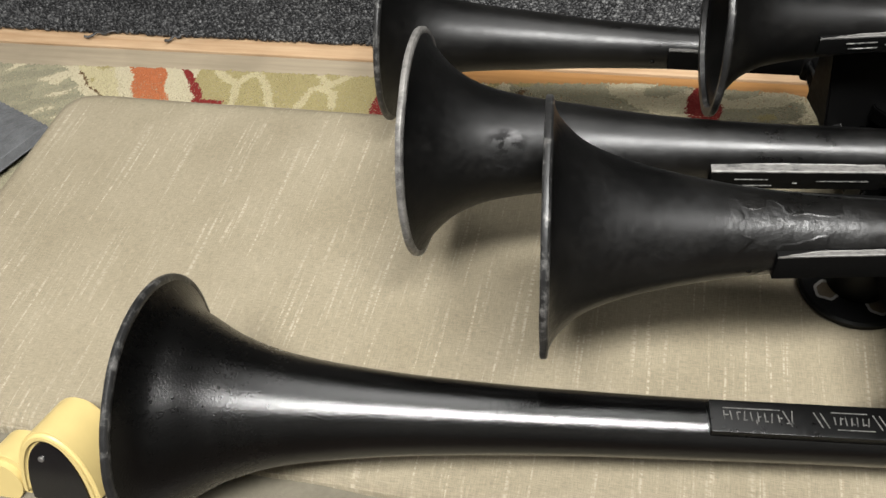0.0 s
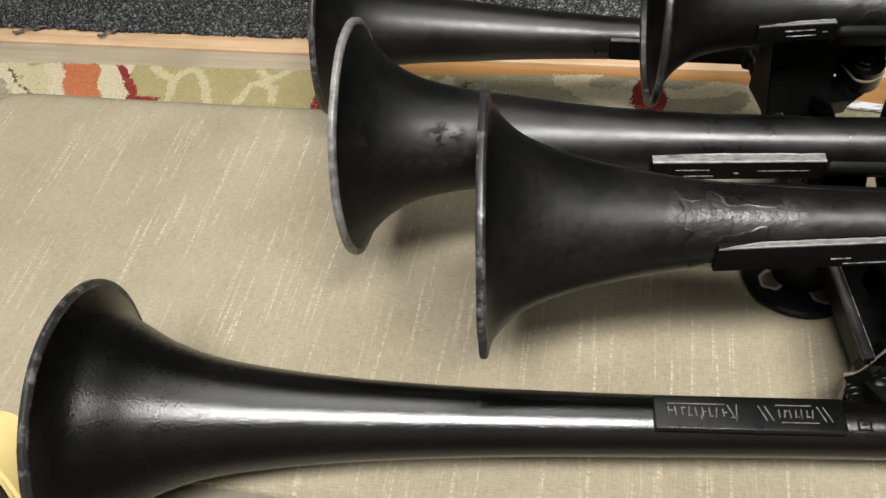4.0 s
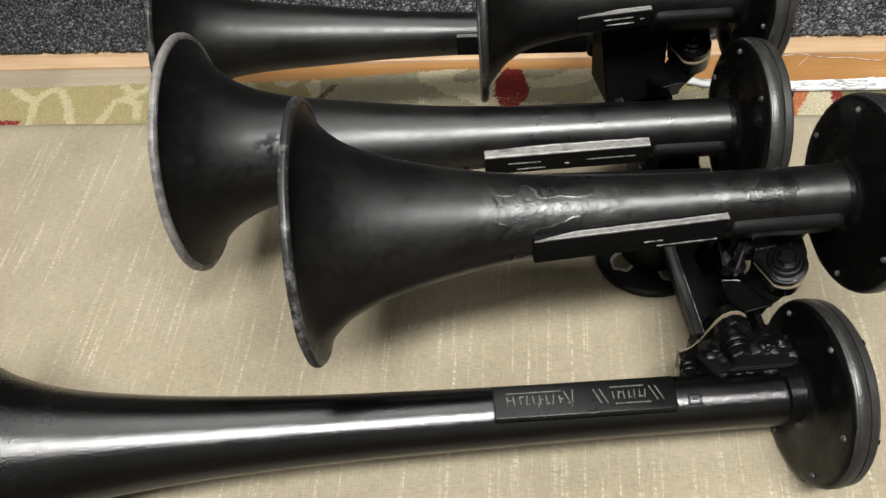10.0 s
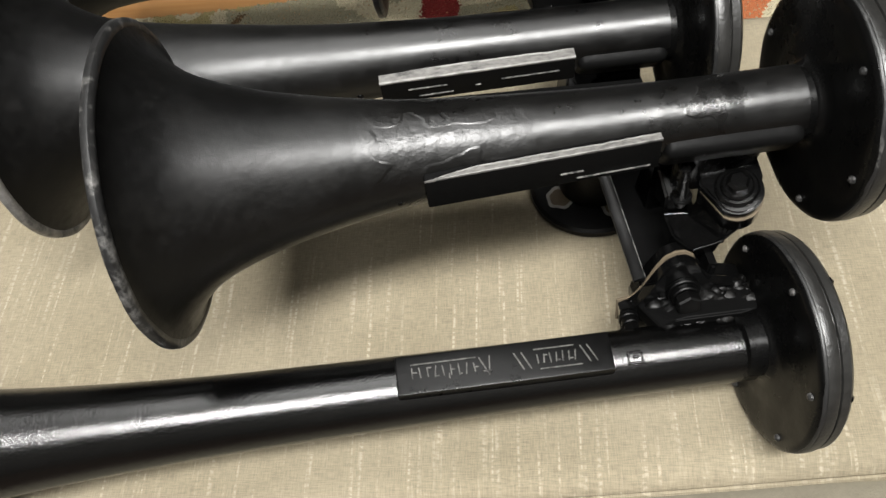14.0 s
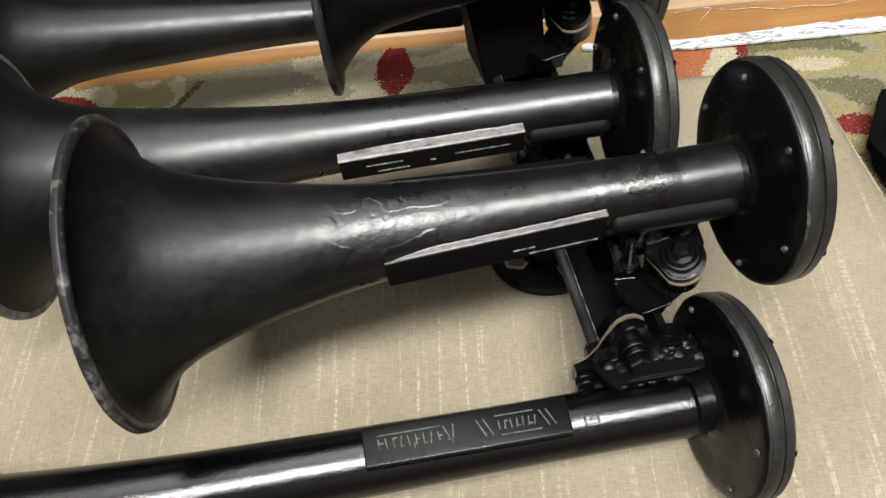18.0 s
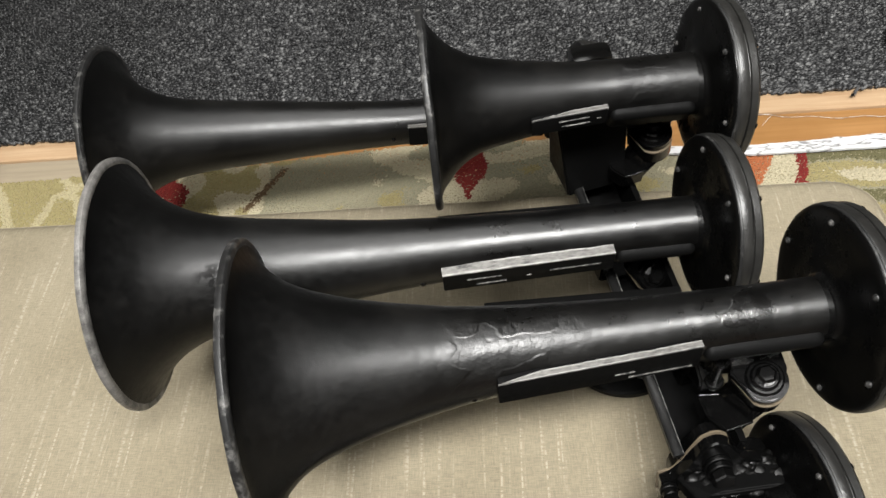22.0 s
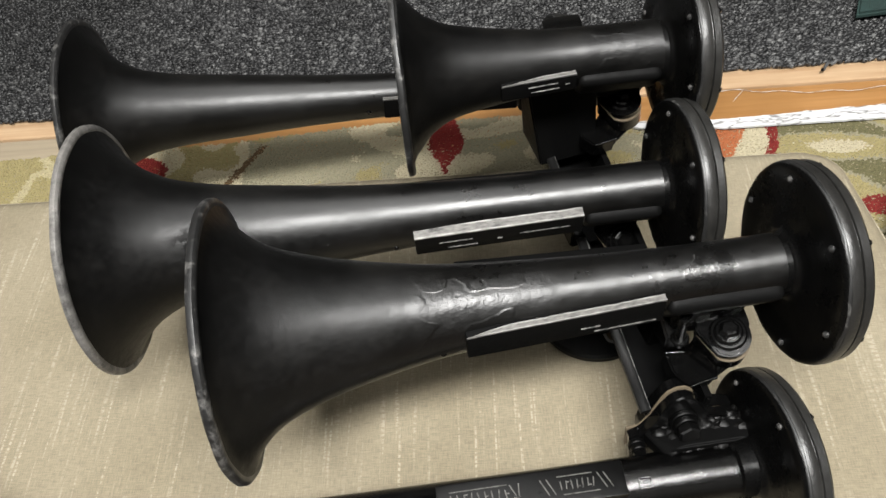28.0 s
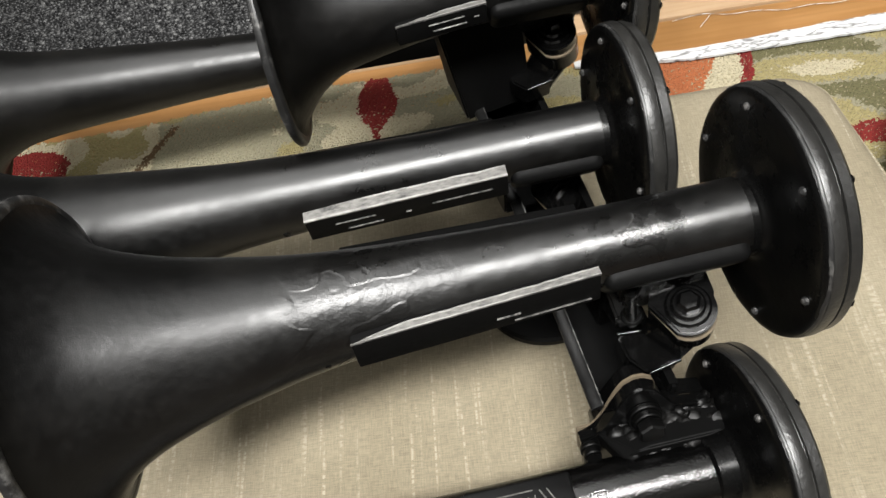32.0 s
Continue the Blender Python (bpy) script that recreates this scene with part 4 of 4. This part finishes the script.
part("lip_wear", bm, LETTER, manifold, "rubbed bright line along the channel's edge")
# foot
FOOT = (0.327, 0.447)
bm = bmesh.new()
rod(bm, 0.0440, 0.008, pose(*FOOT, 0.0), 64, 0.002)
rod(bm, 0.024, 0.042, pose(*FOOT, 0.006), 32, 0.003)
on_bar("foot", bm, PAINT_SATIN, "round mounting foot")
for ang in (195, 285, 15, 105):
    a = radians(ang)
    c = (FOOT[0] + 0.027 * math.cos(a), FOOT[1] + 0.027 * math.sin(a))
    bm = bmesh.new()
    lathe(bm, [(0.0, 0.0096), (0.0008, 0.0098), (0.0010, 0.0088), (0.0008, 0.0076), (0.0, 0.0074)], 24, True)
    for vtx in bm.verts:
        q = math.atan2(vtx.co.z, vtx.co.y)
        if math.hypot(vtx.co.y, vtx.co.z) > 0.007:
            k6 = 1.0 + 0.06 * math.cos(6 * q) + 0.03 * math.sin(4 * q + ang)
            vtx.co.y, vtx.co.z = vtx.co.y * k6, vtx.co.z * k6
    bmesh.ops.transform(bm, matrix=pose(c[0], c[1], 0.0079) @ pose(0, 0, 0, 0, -90, 0), verts=bm.verts)
    on_bar("bolt_hole", bm, BARE, "worn bare metal round a bolt hole")
    bm = bmesh.new()
    rod(bm, 0.0078, 0.0006, pose(c[0], c[1], 0.0077), 20)
    on_bar("hole", bm, GASKET, "open hole with brown rust inside")


def aim(at, n):
    """A frame at a place with z along n."""
    m = Vector(n).to_track_quat("Z", "Y").to_matrix().to_4x4()
    m.translation = at
    return m


def bolted_ear(key, at, n, size=0.0138, wide=0.023, deep=0.014, rise=0.030):
    """A three-cornered flange ear under a trumpet, with gasket, boss, washers and hexagon head, facing n."""
    n = Vector(n).normalized()
    h = HORNS[key]
    side = Vector((1, h["dy"], h["dz"]))
    side = (side - side.dot(n) * n).normalized()
    up = n.cross(side)
    m = Matrix((side, n, up)).transposed().to_4x4()
    m.translation = at
    low = [(size * math.cos(radians(a)), size * math.sin(radians(a)) - 0.001) for a in range(20, -131, -15)]
    shape = [(-wide, 0.006), (-wide * 0.8, 0.012), (-wide * 0.7, rise), (0.014, rise), (0.0125, 0.012)] + low

    def plate(name, y, depth, grow, material, label="", bevel=0.0):
        bm = bmesh.new()
        prism(bm, [(max(x, -0.017) if material is GASKET else x, z - grow) for x, z in shape], depth, m @ pose(0, y, 0), bevel)
        on_bar(name, bm, material, label)

    plate("flange_ear", -0.009, 0.007, 0.0, PAINT_CAST, "", 0.0012)
    plate("gasket", -0.0106, 0.0014, 0.0011, GASKET, "tan paper gasket edge")
    plate("flange_boss", -0.0108 - deep, deep, 0.0004, PAINT_CAST, "", 0.001)
    m = aim(at, n)
    bm = bmesh.new()
    rod(bm, 0.0112, 0.0026, m @ pose(0, 0, -0.0025), 28, 0.0012)
    rod(bm, 0.0084, 0.0026, m @ pose(0, 0, 0.0), 28, 0.0012)
    on_bar("washer", bm, PAINT_CAST)
    bm = bmesh.new()
    rod(bm, 0.0060, 0.0060, m @ pose(0, 0, 0.0015), 6, 0.0016)
    on_bar("bolt_head", bm, PAINT_CAST, "painted hexagon bolt head")


def arm(*points, material=PAINT_CAST):
    bm = bmesh.new()
    hull(bm, points)
    bmesh.ops.dissolve_limit(bm, angle_limit=radians(3), verts=bm.verts, edges=bm.edges)
    bmesh.ops.bevel(bm, geom=[e for e in bm.edges if e.calc_face_angle(0) > 0.35], offset=0.0013, segments=2, affect="EDGES", clamp_overlap=True)
    on_bar("bracket", bm, material, "cast bracket between bar and trumpet", 18)


def ring(c, n, r, k=10):
    m = aim(c, n)
    return [m @ Vector((r * math.cos(2 * math.pi * i / k), r * math.sin(2 * math.pi * i / k), 0)) for i in range(k)]


def axis_at(key, x):
    h = HORNS[key]
    return Vector((x, h["y"] + h["dy"] * (x - 0.36), h["z"] + h["dz"] * (x - 0.36)))


UPN = (-0.14, -0.20, 0.97)


def joint(key, shift):
    """The side joint of a high trumpet: shelf on the bar, bolted ear with its gasket, rounded web under it, stud beside it."""
    def at(x, y, z):
        return Vector((x, y, z)) + Vector(shift)

    ear = at(0.3600, 0.3325, 0.1260)
    bolted_ear(key, ear, UPN, 0.0136, 0.018, 0.014, 0.020)
    back = ear - 0.023 * Vector(UPN).normalized()
    arm(*ring(back, UPN, 0.0130, 14), at(0.352, 0.3230, 0.090), at(0.352, 0.328, 0.080), at(0.338, 0.345, 0.084), at(0.350, 0.352, 0.094), at(0.362, 0.345, 0.085))
    # cast body between ear and trumpet
    pipe = [axis_at(key, x + shift[0]) + Vector((0, dy, -0.009)) for x in (0.340, 0.377) for dy in (-0.011, 0.011)]
    arm(*pipe, ear + Vector((-0.013, 0.014, -0.003)), ear + Vector((0.013, 0.012, -0.003)), ear + Vector((0.012, 0.012, -0.020)), at(0.334, 0.356, 0.104), at(0.352, 0.362, 0.095), material=PAINT_CAP)
    # flat shelf with a bright front edge
    top = [at(0.3300, 0.3480, 0.0945), at(0.3420, 0.3445, 0.0948), at(0.3525, 0.3215, 0.0950), at(0.3350, 0.3212, 0.0945), at(0.3290, 0.3330, 0.0944)]
    arm(*top, *[q - Vector((0, -0.004, 0.016)) for q in top])
    for a, b in ((top[2], top[3]), (top[0], top[1])):
        lie = (b - a).to_track_quat("Z", "Y").to_matrix().to_4x4()
        lie.translation = a
        bm = bmesh.new()
        rod(bm, 0.0010, (b - a).length, lie, 12, 0.0004)
        on_bar("edge_bead", bm, PAINT_CAST, "rounded glossy edge of the cast shelf")
    # step above the shelf
    arm(at(0.331, 0.350, 0.0940), at(0.343, 0.347, 0.0940), at(0.331, 0.350, 0.106), at(0.3425, 0.3475, 0.108), at(0.331, 0.366, 0.118), at(0.347, 0.364, 0.118), at(0.331, 0.368, 0.09), at(0.347, 0.366, 0.09))
    bm = bmesh.new()
    foot = at(0.3385, 0.3480, 0.1000)
    for r, z0, z1, segs in ((0.0030, 0.0, 0.042, 18), (0.0058, 0.007, 0.0090, 24), (0.0048, 0.0090, 0.0130, 6), (0.0046, 0.032, 0.0365, 6)):
        rod(bm, r, z1 - z0, pose(foot.x, foot.y, foot.z + z0, 8, -6, 0), segs, 0.0008)
    on_bar("stud_bolt", bm, PAINT_CAP, "painted stud with nuts")


# high front trumpet
joint("front_high", (0, 0, 0))
arm((0.330, 0.362, 0.146), (0.352, 0.360, 0.146), (0.330, 0.372, 0.146), (0.352, 0.372, 0.146), (0.328, 0.366, 0.075), (0.352, 0.366, 0.075), (0.328, 0.385, 0.075), (0.352, 0.385, 0.075))
# middle trumpet
bolted_ear("middle", (0.3480, 0.4530, 0.0800), (0.05, -0.78, 0.62), 0.0115, 0.018, 0.008, 0.022)
mid = axis_at("middle", 0.335)
arm(*[mid + Vector((dx, dy, -0.010)) for dx in (-0.02, 0.025) for dy in (0.004, 0.016)], (0.312, 0.464, 0.072), (0.358, 0.464, 0.072), (0.312, 0.482, 0.072), (0.358, 0.482, 0.072))
# high back trumpet
joint("back_high", (0.0220, 0.2085, 0.0070))
arm((0.309, 0.549, 0.166), (0.362, 0.545, 0.166), (0.309, 0.566, 0.172), (0.362, 0.566, 0.172), (0.319, 0.547, 0.076), (0.366, 0.547, 0.076), (0.319, 0.590, 0.076), (0.366, 0.590, 0.076), material=PAINT_PLATE)
# low back trumpet, on the far end of the bar
arm(*ring(axis_at("back_low", 0.345), (0, 1, 0), 0.014), *ring((0.350, 0.60, 0.070), (0, 1, 0), 0.022), material=PAINT_PLATE)
bm = bmesh.new()
block(bm, 0.034, 0.022, 0.05, pose(0.372, 0.640, 0.110, 0, 0, -8), 0.006)
on_bar("flange_ear", bm, PAINT_CAST)

# low front trumpet: arched flange against the bar's near end, gasket between
FL = pose(0.3265, 0.316, 0.0690, -14, 0, -8)
hump = [(-0.033, -0.004), (-0.0255, -0.0035), (-0.0225, -0.0010), (-0.0185, 0.005), (-0.014, 0.0125), (-0.0105, 0.0185), (-0.0065, 0.0232), (-0.001, 0.0255), (0.004, 0.0252), (0.0085, 0.0220)]
arch = [(-0.033, -0.030)] + hump + [(0.0125, 0.012), (0.016, 0.007), (0.022, 0.005), (0.036, 0.002), (0.038, -0.030)]
thin = [(-0.034, -0.018)] + [(x, z + 0.001) for x, z in hump] + [(0.0105, 0.016), (0.009, 0.012), (0.0, 0.014), (-0.012, 0.006), (-0.026, -0.018)]
bm = bmesh.new()
prism(bm, arch, -0.008, FL, 0.001)
on_bar("flange", bm, PAINT_CAST)
bm = bmesh.new()
prism(bm, thin, 0.0015, FL)
on_bar("gasket", bm, GASKET, "tan paper gasket edge")
bm = bmesh.new()
prism(bm, [(max(x, -0.024), z - 0.0015) for x, z in arch if x > -0.03 or z < -0.02], 0.010, FL @ pose(0, 0.0016, 0), 0.001)
on_bar("bar_end", bm, PAINT_CAST)
for x, z, s in ((0.001, 0.006, 1.0), (-0.029, -0.009, 0.62)):
    bm = bmesh.new()
    f2 = FL @ pose(x, -0.008, z, 90, 0, 0)
    rod(bm, 0.0090 * s, 0.003, f2, 28, 0.0005)
    rod(bm, 0.0075 * s, 0.004, f2 @ pose(0, 0, 0.003), 28, 0.0006)
    rod(bm, 0.0070 * s, 0.007, f2 @ pose(0, 0, 0.007), 6, 0.001)
    on_bar("bolt_head", bm, PAINT_SATIN, "stacked washers and hexagon bolt")
arm(*ring(axis_at("front_low", 0.318) + Vector((0, 0.012, 0.008)), (0, 1, 0), 0.012), *ring(axis_at("front_low", 0.355) + Vector((0, 0.012, 0.008)), (0, 1, 0), 0.012),
    (0.302, 0.312, 0.060), (0.375, 0.306, 0.060), (0.302, 0.312, 0.070), (0.375, 0.306, 0.070), material=PAINT_PLATE)
# rough weld along the flange: many melted drops in one crust
bm = bmesh.new()
for i in range(80):
    x = random.uniform(0.308, 0.374)
    near = random.random()
    bmesh.ops.create_icosphere(bm, subdivisions=2, radius=random.uniform(0.0020, 0.0042),
                               matrix=pose(x, 0.289 + 0.020 * near - 0.10 * (x - 0.34), 0.0700 + 0.0030 * random.random() - 0.0030 * abs(near - 0.5), 0, 0, 0) @ Matrix.Diagonal((1.3, 1.0, 0.8, 1)))
for i in range(26):
    bmesh.ops.create_icosphere(bm, subdivisions=2, radius=random.uniform(0.0014, 0.0026), matrix=pose(random.uniform(0.350, 0.364), random.uniform(0.294, 0.310), random.uniform(0.065, 0.071)))
for vtx in bm.verts:
    vtx.co += 0.0010 * noise.noise_vector(vtx.co * 380)
on_bar("weld", bm, PAINT_SATIN, "rough painted weld along the flange")
bm = bmesh.new()
st1 = horn_frame(HORNS["front_low"])[1]
mark = pose(0, 0, 0, 108 - 90, 0, 0) @ pose((0.288 + 0.19) * st1, 0, 0.0178)
for x, y, sx, sy in ((0, -0.0032, 0.009, 0.0012), (0, 0.0026, 0.006, 0.0012), (-0.0038, 0, 0.0012, 0.0062), (0.0034, -0.0006, 0.0012, 0.0056), (0.0, 0.0, 0.003, 0.0018)):
    block(bm, sx, sy, 0.0024, mark @ pose(x, y, 0), 0.0004, 1)
part("cast_mark", bm, PAINT_CAST, BODY["front_low"][0], "small raised cast mark")

# ---- small things round the cushion ----
tool = thing("hand_tool", pose(-0.322, 0.338, RUG_Z + 0.0175, -22, 0, -14), "black plastic hand tool in a pale yellow rubber sleeve", "tool")
wave = []
for i in range(33):
    a = math.pi * i / 32
    wave.append((0.0245 * math.cos(a) + 0.0185, 0.054 * math.sin(a) + 0.004))


def ribbon(bm, pts, thick, y0, y1):
    out, inn = [], []
    for i, (x, z) in enumerate(pts):
        a, b = pts[max(0, i - 1)], pts[min(len(pts) - 1, i + 1)]
        t = Vector((b[0] - a[0], b[1] - a[1])).normalized()
        n = Vector((t.y, -t.x))
        out.append((x + n.x * thick, z + n.y * thick))
        inn.append((x, z))
    rows = []
    for (ox, oz), (ix, iz) in zip(out, inn):
        rows.append([bm.verts.new(q) for q in ((ox, y0, oz), (ox, y1, oz), (ix, y1, iz), (ix, y0, iz))])
    for a, b in zip(rows, rows[1:]):
        for q in range(4):
            bm.faces.new((a[q], a[(q + 1) % 4], b[(q + 1) % 4], b[q]))
    bm.faces.new(rows[0])
    bm.faces.new(rows[-1])
    bmesh.ops.recalc_face_normals(bm, faces=bm.faces)
    return bm


bm = bmesh.new()
ribbon(bm, wave, 0.009, 0.0, 0.047)
bmesh.ops.bevel(bm, geom=[e for e in bm.edges if e.calc_face_angle(0) > 1.0], offset=0.003, segments=3, affect="EDGES", clamp_overlap=True)
part("sleeve", bm, YELLOW, tool, "pale yellow moulded rubber sleeve")
bm = bmesh.new()
prism(bm, [(-0.030 + 0.022 * math.cos(math.pi * i / 14), 0.012 + 0.023 * math.sin(math.pi * i / 14)) for i in range(28)], 0.040, None, 0.005)
part("sleeve_end", bm, YELLOW, tool, "pale yellow moulded rubber sleeve")
bm = bmesh.new()
prism(bm, [(x, z - 0.0005) for x, z in wave] + [(-0.006, 0.0), (0.05, 0.0)], 0.044, pose(0, 0.001, 0))
part("body", bm, BLACK_PLASTIC, tool, "glossy black plastic body")
bm = bmesh.new()
rod(bm, 0.0025, 0.002, pose(0.012, 0.0015, 0.042, 90, 0, 0), 12, 0.0005)
part("screw", bm, STEEL, tool, "bright small screw")

sock = thing("knitted_cloth", pose(-0.578, 0.742, RUG_Z + 0.005, 0, 0, -38), "folded dark grey ribbed knit beside the cushion", "cloth")
bm = bmesh.new()
nx, ny = 90, 20
g = [[bm.verts.new((0.16 * (i / nx - 0.5), 0.26 * (j / ny - 0.5), 0.014 + 0.0026 * math.sin(i * 1.25) - 0.012 * max(abs(i / nx - 0.5) * 2, abs(j / ny - 0.5) * 2) ** 6)) for j in range(ny + 1)] for i in range(nx + 1)]
for i in range(nx):
    for j in range(ny):
        bm.faces.new((g[i][j], g[i + 1][j], g[i + 1][j + 1], g[i][j + 1]))
ext = bmesh.ops.extrude_face_region(bm, geom=list(bm.faces))
for q in ext["geom"]:
    if isinstance(q, bmesh.types.BMVert):
        q.co.z = 0.0
part("fold", bm, GREY_KNIT, sock)

bag = thing("soft_bag", pose(0.714, 0.354, RUG_Z + 0.005), "black cloth bag slumped beside the cushion", "bag")
bm = bmesh.new()
plan = [(-0.117, 0.100), (-0.078, 0.143), (-0.02, 0.130), (0.10, 0.06), (0.08, -0.14), (-0.145, -0.14), (-0.128, 0.0)]
prism(bm, [(x, -y) for x, y in plan], 0.034, pose(0, 0, 0, 90, 0, 0), 0.012)
for vtx in bm.verts:
    if vtx.co.z > 0.02:
        vtx.co.z += 0.006 * noise.noise(vtx.co * 14)
part("body", bm, BLACK_CLOTH, bag)

rag = thing("folded_cloth", pose(0.80, 0.745, RUG_Z + 0.0095), "dark teal folded cloth lying on the carpet", "cloth")
bm = bmesh.new()
prism(bm, [(x, -y) for x, y in ((-0.068, -0.029), (-0.008, 0.050), (0.10, 0.015), (0.05, -0.052))], 0.008, pose(0, 0, 0, 90, 0, 0), 0.0025)
part("fold", bm, TEAL_CLOTH, rag)
